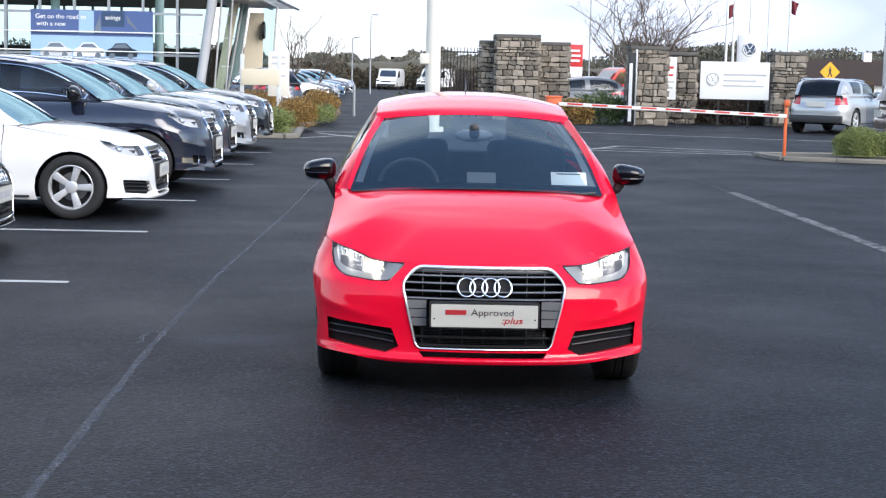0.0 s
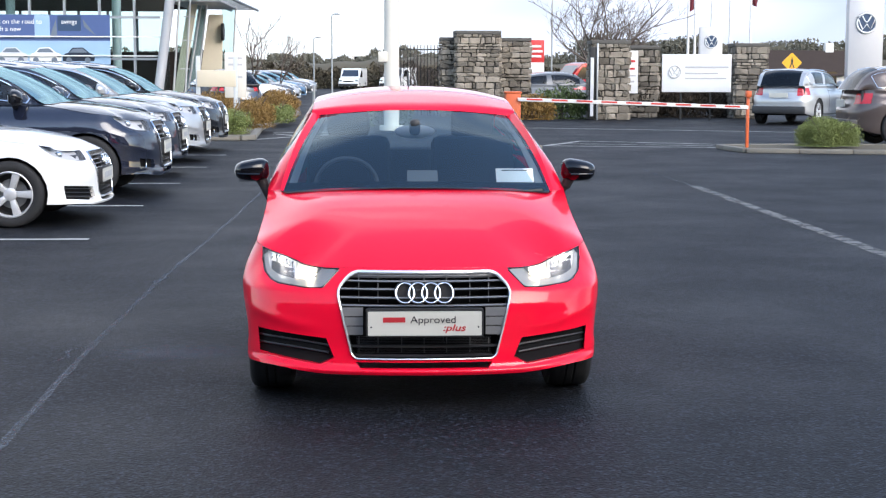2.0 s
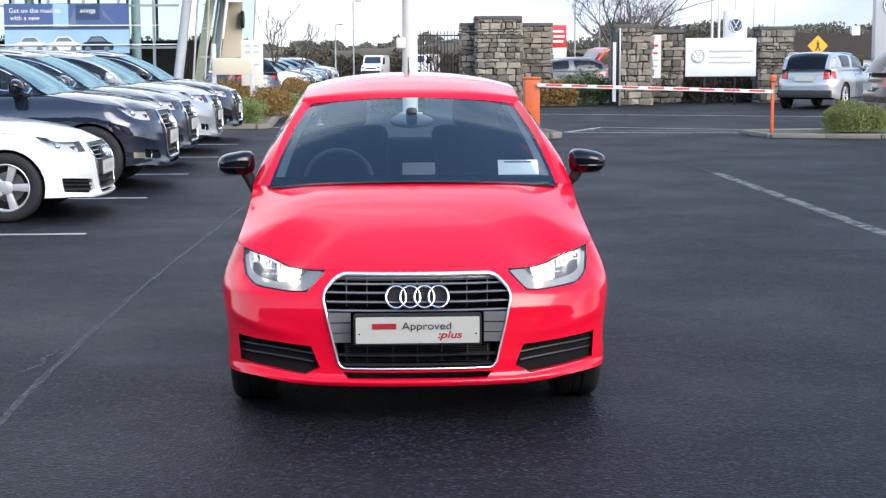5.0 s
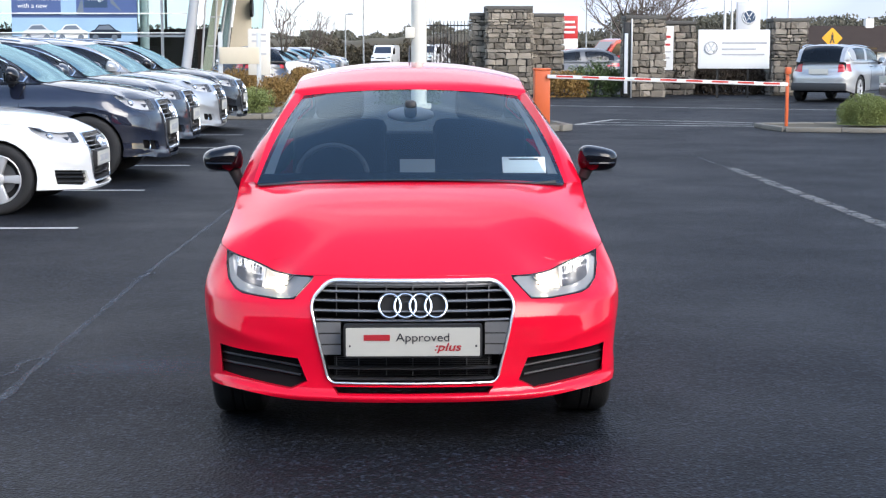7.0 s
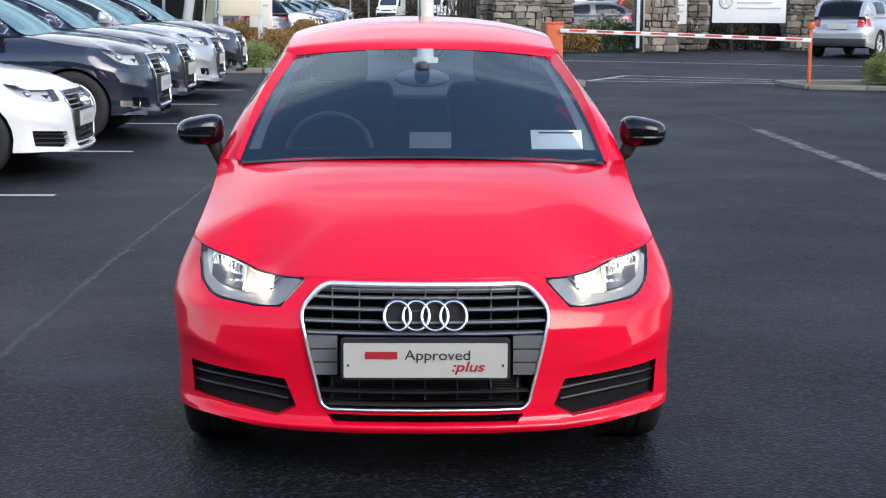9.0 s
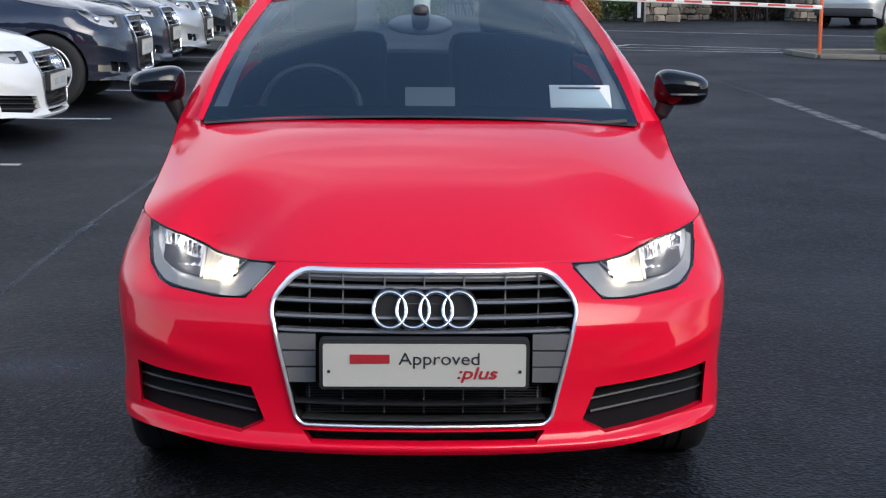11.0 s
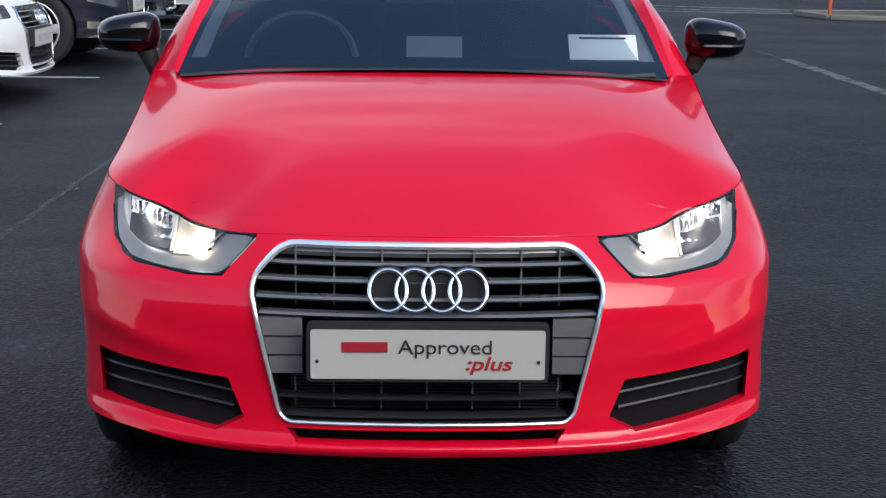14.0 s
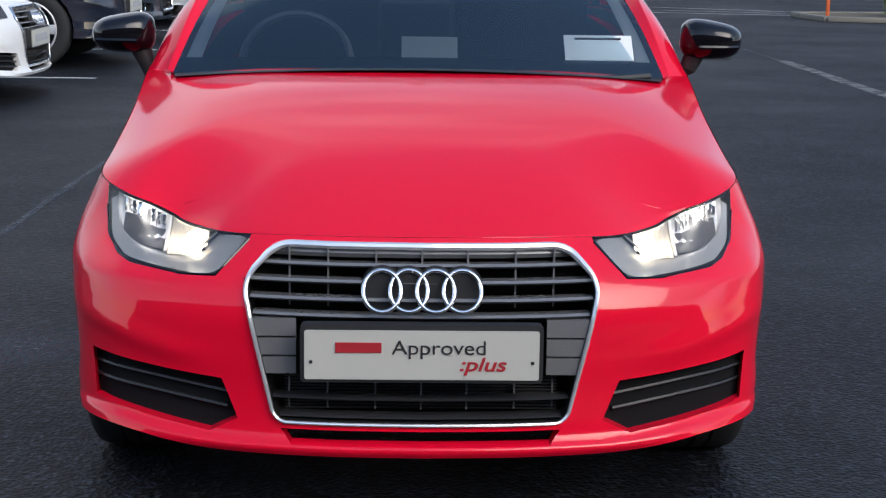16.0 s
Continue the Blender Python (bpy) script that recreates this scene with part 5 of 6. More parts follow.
def van(m, mt, label):
    root = thing("van", m, label, "van", "far vans")
    bm = bmesh.new()
    prof = [(0, 0.3), (0, 0.75), (0.12, 0.95), (0.75, 1.05), (1.35, 1.75), (1.7, 1.86), (4.3, 1.86), (4.45, 1.7), (4.5, 0.3)]
    rows = []
    for x, k in ((-0.86, 0.94), (-0.84, 1.0), (0.84, 1.0), (0.86, 0.94)):
        rows.append([(x, y, z if z < 0.5 else z * k) for y, z in prof])
    bm = grid_bm(np.array(rows))
    for sgn in (0, -1):
        pass
    prism(bm, [(-0.85, 0.3), (0.85, 0.3), (0.85, 1.72), (-0.85, 1.72)], 4.48, 4.5)
    part("body", bm, mt, root)
    side = [(0, 0.3), (0, 0.75), (0.12, 0.95), (0.75, 1.05), (1.35, 1.75), (1.7, 1.80), (4.3, 1.80), (4.45, 1.7), (4.5, 0.3)]
    for x in (-0.85, 0.85):
        b2 = bmesh.new()
        b2.faces.new([b2.verts.new((x, y, z)) for y, z in side])
        part("side_panel", b2, mt, root)
        b3 = bmesh.new()
        b3.faces.new([b3.verts.new((x * 1.012, y, z)) for y, z in ((1.0, 1.08), (1.38, 1.62), (2.1, 1.66), (2.1, 1.08))])
        part("side_window", b3, M["gloss_black"], root)
        for y in (0.85, 3.6):
            b4 = bmesh.new()
            lathe(b4, [(0.18, 0.08), (0.29, 0.1), (0.31, 0.06), (0.31, -0.08), (0.2, -0.1)], 20, pose(x * 0.9, y, 0.31))
            part("wheel", b4, M["rubber"], root)
        b5 = bmesh.new()
        box(b5, x * 0.82, 0.05, 0.82, 0.26, 0.14, 0.2, 0.03)
        part("headlight", b5, M["chrome"], root)
    b6 = bmesh.new()
    b6.faces.new([b6.verts.new(p) for p in ((-0.74, 0.80, 1.13), (0.74, 0.80, 1.13), (0.66, 1.27, 1.68), (-0.66, 1.27, 1.68))])
    bmesh.ops.translate(b6, verts=b6.verts, vec=(0, -0.02, 0.03))
    part("windscreen", b6, M["slate"], root)
    part("bumper", boxes((0, 0.03, 0.42, 1.66, 0.16, 0.22, 0.04)), M["plastic"], root)
    part("grille", boxes((0, -0.01, 0.72, 0.9, 0.04, 0.12, 0.02)), M["plastic"], root)
    return root


van(pose(-1.62, 112, 0, 0, 0, -10) @ Matrix.Diagonal((0.85, 0.85, 0.84, 1)), M["white_car"], "white van facing along the lane")
van(pose(1.40, 113, 0, 0, 0, -22) @ Matrix.Diagonal((0.9, 0.9, 0.88, 1)), M["white_car"], "white van parked behind the pole")
van(pose(8.2, 68, 0, 0, 0, -70), M["red_van"], "red van parked beyond the gate")

# ---- barrier ----
bar = thing("barrier", pose(0, 0, 0), "orange and white striped lifting barrier across the road", "barrier")
part("cabinet", boxes((2.47, 23.0, 0.59, 0.28, 0.34, 0.98, 0.02)), M["orange"], bar, "orange drive cabinet")
part("cabinet_lid", boxes((2.47, 23.0, 1.09, 0.31, 0.37, 0.04, 0.01)), M["orange"], bar)
p0, p1 = Vector((2.55, 22.78, 0.965)), Vector((6.92, 22.95, 0.82))
d = p1 - p0
turn = d.to_track_quat("X", "Z").to_matrix().to_4x4()
bm = bmesh.new()
box(bm, 0, 0, 0, d.length, 0.05, 0.066, 0.006, Matrix.Translation((p0 + p1) / 2) @ turn)
part("arm", bm, M["white_paint"], bar, "white barrier arm")
k = 0.16
while k < d.length - 0.3:
    bm = bmesh.new()
    box(bm, 0, -0.027, 0.008, 0.30, 0.004, 0.032, 0, Matrix.Translation(p0 + d * ((k + 0.15) / d.length)) @ turn)
    part("stripe", bm, M["red_band"], bar, "red reflective stripe")
    k += 0.47
post = thing("barrier_post", pose(0, 0, 0), "slim orange rest post for the barrier arm", "post")
part("upright", boxes((6.92, 22.98, 0.58, 0.055, 0.06, 1.06, 0.008)), M["orange"], post)
part("cradle", boxes((6.92, 22.95, 1.07, 0.10, 0.11, 0.12, 0.012)), M["orange"], post)

# ---- poles and signs ----
pole = thing("mast", pose(0.36, 33, 0), "thick white painted steel mast with a small box", "mast")
part("shaft", cyl(cyl(bmesh.new(), (0, 0, 0), (0, 0, 9), 0.19, 0.17, 20), (0, 0, 0), (0, 0, 0.12), 0.3, n=20), M["mast_paint"], pole)
part("junction_box", boxes((-0.22, -0.1, 1.82, 0.22, 0.18, 0.26, 0.02)), M["mast_paint"], pole)


def lamp_post(x, y, h):
    r = thing("street_lamp", pose(x, y, 0), "slim grey street lamp post", "street lamp", "street lamps")
    part("pole", cyl(bmesh.new(), (0, 0, 0), (0, 0, h), 0.055, 0.035), M["steel"], r)
    b = bmesh.new()
    tube(b, [(0, 0, h), (0.12, 0, h + 0.08), (0.25, 0, h + 0.1)], 0.025, 8)
    part("arm", b, M["steel"], r)
    part("head", boxes((0.32, 0, h + 0.08, 0.34, 0.2, 0.09, 0.03)), M["steel"], r)
    return r


lamp_post(-2.35, 90, 4.7)
lamp_post(11.5, 95, 8.5)
lamp_post(-3.6, 95, 3.4)
lamp_post(15.0, 110, 9)

sign = thing("road_sign", pose(13.35, 44, 0), "yellow diamond warning sign with a black walking figure mark", "road sign")
part("post", cyl(bmesh.new(), (0, 0.03, 0), (0, 0.03, 1.8), 0.035), M["steel"], sign)
bm = bmesh.new()
prism(bm, rounded([(0, 1.43), (0.33, 1.76), (0, 2.09), (-0.33, 1.76)], 0.04), -0.01, 0.01)
part("diamond", bm, M["yellow"], sign, "yellow diamond plate")
bm = bmesh.new()
for q in (((0, 1.88), (0.03, 1.91), (0, 1.94), (-0.03, 1.91)), ((-0.04, 1.87), (0.04, 1.87), (0.03, 1.74), (-0.03, 1.74)), ((-0.01, 1.74), (0.03, 1.74), (0.09, 1.6), (0.05, 1.6)), ((-0.03, 1.74), (0.01, 1.74), (-0.05, 1.6), (-0.09, 1.6))):
    prism(bm, q, -0.016, -0.011)
part("pictogram", bm, M["ink"], sign)


def roundel(r, parent, x, y, z, back="blue_disc", front="white_paint"):
    """A plain dark disc with a pale ring and chevrons."""
    bm = bmesh.new()
    cyl(bm, (x, y, z), (x, y - 0.02, z), r, n=32)
    d = part("disc", bm, M[back], parent, "round mark")
    bm = bmesh.new()
    tube(bm, [(x + r * 0.9 * math.cos(a), y - 0.025, z + r * 0.9 * math.sin(a)) for a in np.linspace(0, 2 * math.pi, 33)[:-1]], r * 0.09, 6, closed=True)
    for s in (-1, 1):
        tube(bm, [(x - s * 0.42 * r, y - 0.025, z + 0.65 * r), (x - s * 0.12 * r, y - 0.025, z + 0.12 * r), (x, y - 0.025, z + 0.1 * r)], r * 0.07, 6)
        tube(bm, [(x - s * 0.78 * r, y - 0.025, z + 0.3 * r), (x - s * 0.36 * r, y - 0.025, z - 0.62 * r), (x, y - 0.025, z - 0.1 * r)], r * 0.07, 6)
    part("mark", bm, M[front], d)


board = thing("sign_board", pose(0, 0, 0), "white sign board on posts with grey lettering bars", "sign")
part("panel", boxes((9.66, 41, 1.42, 2.1, 0.05, 1.13, 0.01)), M["board"], board)
part("post", boxes((10.1, 41.06, 0.93, 0.05, 0.06, 1.85)), M["dark_steel"], board)
part("post", boxes((9.2, 41.06, 0.93, 0.06, 0.06, 1.85)), M["dark_steel"], board)
roundel(0.20, board, 8.98, 40.97, 1.46, "board", "grey_text")
for z, w, h in ((1.60, 1.32, 0.06), (1.42, 1.0, 0.045), (1.27, 1.25, 0.04)):
    part("lettering_bar", boxes((9.30 + w / 2, 40.965, z, w, 0.01, h)), M["grey_text"], board)


def totem(x, y, w, h, r, zc, label):
    t = thing("totem_sign", pose(x, y, 0), label, "sign")
    part("slab", boxes((0, 0, h / 2, w, 0.3, h, 0.02)), M["totem"], t)
    roundel(r, t, 0, -0.155, zc)
    return t


totem(14.15, 60, 0.95, 3.3, 0.30, 2.70, "grey totem sign with a round dark blue mark")
totem(13.80, 38, 1.0, 5.0, 0.305, 2.85, "tall silver totem sign with a round dark blue mark")
for x, mt, zf in ((13.19, "", 0), (13.48, "flag", 4.05), (14.18, "", 0), (14.96, "", 0), (15.83, "flag", 4.25)):
    fp = thing("flagpole", pose(x, 60, 0), "white flagpole with a limp dark red flag" if mt else "tall bare white flagpole", "flagpole", "flagpoles")
    part("pole", cyl(bmesh.new(), (0, 0, 0), (0, 0, 7.5 if not mt else zf + 0.7), 0.06, 0.045), M["white_paint"], fp)
    if mt:
        rows = []
        for k, z in enumerate(np.linspace(zf, zf + 0.52, 10)):
            rows.append([((0.05 + 0.30 * u * (0.6 + 0.4 * (k / 9))) * (-1 if x < 14 else 1), 0.08 * math.sin(6 * u + 0.4 * k), z - 0.12 * u) for u in np.linspace(0, 1, 8)])
        part("flag", grid_bm(np.array(rows)), M[mt], fp, "dark red flag")

cs = thing("direction_sign", pose(0, 0, 0), "cream direction board on two timber posts", "sign")
for x in (-4.42, -3.5):
    part("post", boxes((x, 33, 0.9, 0.10, 0.10, 1.85, 0.01)), M["trim_grey"], cs)
part("panel", boxes((-3.96, 32.92, 1.27, 0.95, 0.04, 0.40, 0.008)), M["cream"], cs)
wsn = thing("notice_board", pose(0, 0, 0), "white notice board on a post", "sign")
part("panel", boxes((-3.62, 34.5, 1.35, 0.55, 0.04, 1.15, 0.01)), M["mast_paint"], wsn)
for z in (1.78, 1.62, 1.30):
    part("writing_bar", boxes((-3.62, 34.475, z, 0.36, 0.01, 0.05)), M["grey_text"], wsn)
part("post", boxes((-3.55, 34.55, 0.9, 0.07, 0.06, 1.8)), M["steel"], wsn)
rs = thing("shop_sign", pose(0, 0, 0), "red and white shop sign board beyond the gate", "sign")
part("red_panel", boxes((6.55, 58, 2.25, 0.75, 0.06, 0.9, 0.01)), M["red_sign"], rs)
part("white_panel", boxes((6.55, 58, 1.55, 0.75, 0.06, 0.5, 0.01)), M["board"], rs)
part("post", boxes((6.55, 58.08, 1.2, 0.1, 0.08, 2.4)), M["steel"], rs)
for z, w in ((2.75, 0.5), (2.55, 0.6), (2.35, 0.5)):
    part("lettering_bar", boxes((6.55, 57.95, z - 0.3, w, 0.02, 0.09)), M["board"], rs)
bol = thing("bollard", pose(-1.95, 44.5, 0), "slim grey lane bollard", "bollard")
part("shaft", cyl(bmesh.new(), (0, 0, 0), (0, 0, 1.0), 0.05, 0.05), M["steel"], bol)
gate = thing("gate_sign", pose(0, 0, 0), "dark narrow gate leaf with a pale upright panel", "gate")
part("backing", boxes((6.56, 41.08, 1.12, 0.27, 0.06, 2.15, 0.01)), M["dark_steel"], gate, "dark gate leaf")
part("panel", boxes((6.50, 41.03, 1.0, 0.10, 0.03, 1.75, 0.006)), M["printed"], gate, "narrow pale panel")
part("upright", boxes((6.66, 41.03, 1.15, 0.05, 0.08, 2.3, 0.01)), M["steel"], gate)
pst = thing("poster", pose(0, 0, 0), "narrow white poster with red writing bars", "poster")
part("sheet", boxes((7.86, 41.9, 1.45, 0.34, 0.03, 1.3)), M["board"], pst)
for z_, w_, h_ in ((1.78, 0.16, 0.07), (1.55, 0.14, 0.06), (1.34, 0.2, 0.04), (1.16, 0.12, 0.05)):
    part("writing_bar", boxes((7.86, 41.88, z_, w_, 0.01, h_)), M["red_sign"] if z_ > 1.4 else M["grey_text"], pst)


# ---- stone gate pillars ----
STONES = []
srnd = random.Random(11)
for k in range(14):
    b = bmesh.new()
    bmesh.ops.create_cube(b, size=1)
    bmesh.ops.bevel(b, geom=list(b.edges), offset=0.09, segments=1, affect="EDGES")
    for v in b.verts:
        v.co += Vector((srnd.uniform(-0.11, 0.11), srnd.uniform(-0.14, 0.14), srnd.uniform(-0.11, 0.11)))
    me = bpy.data.meshes.new("stone")
    b.to_mesh(me)
    b.free()
    me.materials.append(M["stone"])
    STONES.append(me)


def pillar(x0, x1, y, h, depth, label, course=0.17):
    p = thing("gate_pillar", pose((x0 + x1) / 2, y, 0), label, "pillar", "stone gate pillars", kind="structure")
    w = x1 - x0
    part("core", boxes((0, depth / 2, h / 2, w - 0.06, depth - 0.06, h)), M["mortar"], p)
    part("cap", boxes((0, depth / 2, h + 0.05, w + 0.10, depth + 0.10, 0.11, 0.015)), M["cap"], p)
    z = 0.0
    while z < h - 0.05:
        ch = min(srnd.uniform(0.45, 1.35) * course, h - z)
        for side in range(3):
            span = w if side == 0 else depth
            u = 0.0
            while u < span - 0.02:
                lw = min(srnd.uniform(0.5, 2.4) * course, span - u)
                if span - u - lw < 0.09:
                    lw = span - u
                o = new("stone", STONES[srnd.randrange(14)])
                o.parent = p
                c = u + lw / 2
                proud = srnd.uniform(-0.01, 0.045)
                lean_ = pose(0, 0, 0, 0, srnd.uniform(-5, 5), 0) if side == 0 else pose(0, 0, 0, srnd.uniform(-5, 5), 0, 0)
                if side == 0:
                    o.matrix_local = Matrix.Translation((-w / 2 + c, 0.04 - proud, z + ch / 2)) @ lean_ @ Matrix.Diagonal((lw - 0.025, 0.16, ch - 0.025, 1))
                else:
                    sx_ = -1 if side == 1 else 1
                    o.matrix_local = Matrix.Translation((sx_ * (w / 2 - 0.04 + proud), c, z + ch / 2)) @ lean_ @ Matrix.Diagonal((0.16, lw - 0.025, ch - 0.025, 1))
                u += lw
        z += ch


pillar(2.57, 3.92, 43.6, 2.62, 1.2, "tall stone gate pillar with a slab cap")
pillar(2.12, 2.60, 44.2, 2.42, 0.6, "lower stone wing of the gate pillar")
pillar(3.97, 4.98, 44.6, 2.42, 1.0, "stone gate pillar with a slab cap")
pillar(6.60, 7.70, 41.6, 2.30, 1.0, "stone gate pillar with a slab cap")
pillar(8.08, 9.00, 43.8, 2.18, 0.9, "stone gate pillar with a slab cap")
pillar(11.3, 12.3, 43.0, 2.25, 0.9, "stone gate pillar with a slab cap")


# ---- planting ----
def bush(name, x, y, rx, ry, h, mt, label, n=2600, leaf=0.05, z0=0.09, seed=1, twigs=0, skirt=0.25):
    """A shrub: a few stems and a crown of many small leaves with an uneven outline."""
    rnd = random.Random(seed)
    r = thing(name, pose(x, y, z0), label, "bush", "planting")
    st = bmesh.new()
    for k in range(7 + twigs):
        a = rnd.uniform(0, 6.28)
        q = rnd.uniform(0.3, 0.9)
        tube(st, [(0.1 * rx * math.cos(a), 0.1 * ry * math.sin(a), 0), (0.5 * q * rx * math.cos(a), 0.5 * q * ry * math.sin(a), h * 0.45), (q * rx * math.cos(a), q * ry * math.sin(a), h * rnd.uniform(0.7, 1.0))], [0.02, 0.012, 0.005], 5)
    part("stem", st, M["bark"], r)
    verts, faces = [], []
    lumps = [(rnd.uniform(-0.62, 0.62), rnd.uniform(-0.6, 0.6), 0, rnd.uniform(0.28, 0.46)) for _ in range(12)]
    lumps = [(cx, cy, 0.62 * math.sqrt(max(0, 1 - cx * cx - 0.6 * cy * cy)) * rnd.uniform(0.7, 1.05), cr) for cx, cy, _, cr in lumps]
    for k in range(n):
        cx, cy, cz, cr = lumps[k % 12]
        d = Vector((rnd.gauss(0, 1), rnd.gauss(0, 1), rnd.gauss(0, 1))).normalized() * cr * rnd.uniform(0.55, 1.05)
        if rnd.random() < skirt:
            cz *= rnd.random()
            d *= 1.1
        c = Vector(((cx + d.x) * rx, (cy + d.y) * ry, max(0.02, (cz + d.z * 0.8) * h)))
        q = Euler((rnd.uniform(0, 6.3), rnd.uniform(0, 6.3), rnd.uniform(0, 6.3))).to_matrix()
        s = leaf * rnd.uniform(0.6, 1.4)
        i = len(verts)
        verts += [c + q @ Vector(p) for p in ((-s, 0, 0), (0, -0.45 * s, 0.1 * s), (s, 0, 0), (0, 0.45 * s, 0.1 * s))]
        faces.append((i, i + 1, i + 2, i + 3))
    me = bpy.data.meshes.new("foliage")
    me.from_pydata([tuple(v) for v in verts], [], faces)
    me.materials.append(mt)
    f = new("foliage", me)
    f.parent = r
    tagged(f, kind="stuff")
    return r


bush("bush", 8.40, 22.75, 0.68, 0.5, 0.62, M["leaf_bright"], "rounded bright green low bush on the kerb island", 42000, 0.014, seed=2, skirt=0.45)
bush("bush", -3.25, 28.4, 0.5, 0.6, 0.62, M["leaf_bright"], "bright green low bush at the kerb corner", 8000, 0.022, seed=3)
bush("bush", -3.15, 32.2, 0.75, 1.4, 0.85, M["leaf_rust"], "rust-brown shrub in the planting bed", 6000, 0.03, seed=4)
bush("bush", -2.85, 36.0, 0.7, 1.4, 0.6, M["leaf_bright"], "pale green low shrub in the planting bed", 6000, 0.03, seed=5)
bush("bush", -2.8, 39.8, 0.9, 2.2, 0.95, M["leaf_rust"], "rust-brown shrub in the planting bed", 7000, 0.032, seed=6)
bush("bush", -4.4, 36.5, 0.9, 2.0, 1.0, M["leaf_rust"], "rust-brown shrub in the planting bed", 6000, 0.035, seed=16)
bush("bush", 0.2, 36.5, 1.1, 1.6, 1.05, M["leaf"], "dark green rounded bush by the mast", 4500, 0.045, 0, seed=7)
bush("bush", 5.75, 42.5, 1.0, 1.0, 1.2, M["leaf"], "dark green bush between the gate pillars", 4000, 0.045, 0, seed=8)
bush("bush", 4.75, 41.9, 0.9, 0.8, 0.95, M["leaf_rust"], "rust-brown bush between the gate pillars", 3000, 0.045, 0, seed=9)
for k, x in enumerate((8.9, 9.7, 10.5, 11.3)):
    bush("hedge", x, 44.3, 0.85, 0.7, 1.15, M["leaf_dry"], "clipped brown winter hedge behind the sign board", 5000, 0.045, 0, seed=20 + k)


def bare_tree(name, x, y, h, spread, label, seed, levels=5, n0=5, r0=0.09, z0=0.0):
    """A leafless tree: a tapered trunk, limbs and fine twigs."""
    rnd = random.Random(seed)
    t = thing(name, pose(x, y, z0), label, "tree", "trees")
    trunk, twig = bmesh.new(), bmesh.new()

    def grow(p, d, length, r, level):
        pts, rad = [p], [r]
        for k in range(3):
            d = (d + Vector((rnd.gauss(0, 0.14), rnd.gauss(0, 0.14), rnd.gauss(0.05, 0.08)))).normalized()
            p = p + d * length / 3
            pts.append(p)
            rad.append(r * (1 - 0.2 * (k + 1)))
        tube(trunk if level < 2 else twig, pts, rad, 6 if level < 2 else 4)
        if level < levels:
            for k in range(n0 if level == 0 else rnd.choice((2, 3, 3))):
                a = rnd.uniform(0, 6.28)
                side = Vector((math.cos(a), math.sin(a), 0))
                start = pts[-1] if k < 2 else pts[rnd.choice((1, 2))]
                grow(start, (d + side * rnd.uniform(0.5, 1.0) * spread).normalized(), length * rnd.uniform(0.6, 0.82), max(r * 0.58, 0.006), level + 1)

    grow(Vector((0, 0, 0)), Vector((0, 0, 1)), h * 0.34, r0, 0)
    part("trunk", trunk, M["bark"], t)
    part("crown", twig, M["bark"], t, "bare twigs")
    return t


bare_tree("bare_tree", 9.25, 58, 5.6, 0.85, "leafless tree behind the gate pillars", 3, 6, 8, 0.13)
bare_tree("bare_tree", 10.6, 61, 4.8, 0.95, "leafless tree behind the gate pillars", 5, 6, 7, 0.09)
for k in range(7):
    bare_tree("bare_shrub", 0.75 + 0.28 * k, 46.5 + 0.5 * (k % 3), 2.6, 0.45, "leafless shrub behind the railings", 30 + k, 3, 6, 0.03)
bare_tree("bare_tree", -5.2, 62, 4.2, 0.6, "leafless tree beside the showroom", 41, 4, 5, 0.07)
bare_tree("bare_tree", -4.2, 66, 3.6, 0.6, "leafless tree beside the showroom", 42, 4, 5, 0.06)
fence = thing("railing", pose(0, 0, 0), "dark metal railings beside the gate pillar", "railing")
for k in range(14):
    part("bar", boxes((0.62 + 0.11 * k, 45.4, 1.15, 0.02, 0.02, 2.3)), M["dark_steel"], fence)
for z in (0.4, 2.15):
    part("rail", boxes((1.35, 45.4, z, 1.6, 0.03, 0.04)), M["dark_steel"], fence)

# ---- distance ----
rows = []
for y, z in ((118, 0.0), (119, 1.3), (121, 1.9), (140, 2.1), (180, 2.4), (400, 3.0)):
    rows.append([(x, y, z + 0.2 * math.sin(x * 0.31) + 0.25 * math.sin(x * 0.131 + 1) + 0.10 * math.sin(x * 1.7)) if z else (x, y, -0.05) for x in np.linspace(-160, 200, 400)])
tagged(part("bank", grid_bm(np.array(rows)), M["field"]), "rough brown grass bank and fields in the distance", "bank", kind="structure")
rnd = random.Random(77)
verts, faces = [], []
for k in range(60000):
    x = rnd.uniform(-60, 100) if k % 3 else rnd.uniform(22, 62)
    y = rnd.uniform(150, 170)
    hgt = 1.5 + 0.55 * math.sin(x * 0.19) * math.sin(x * 0.053 + 2) + 0.45 * math.sin(x * 0.61) + 0.35 * math.sin(x * 1.9 + 0.5) + 0.2 * math.sin(x * 4.3)
    hgt = max(0.25, (hgt + 0.9) if x > 22 else hgt * 0.75)
    z = 1.9 + hgt * (1 - rnd.random() ** 1.1)
    s = rnd.uniform(0.10, 0.26)
    q = Euler((rnd.uniform(0, 6.3), rnd.uniform(0, 6.3), rnd.uniform(0, 6.3))).to_matrix()
    i = len(verts)
    verts += [tuple(Vector((x, y, z)) + q @ Vector(p)) for p in ((-s, 0, 0), (0, -0.6 * s, 0), (s, 0, 0), (0, 0.6 * s, 0))]
    faces.append((i, i + 1, i + 2, i + 3))
hv, hf = [], []
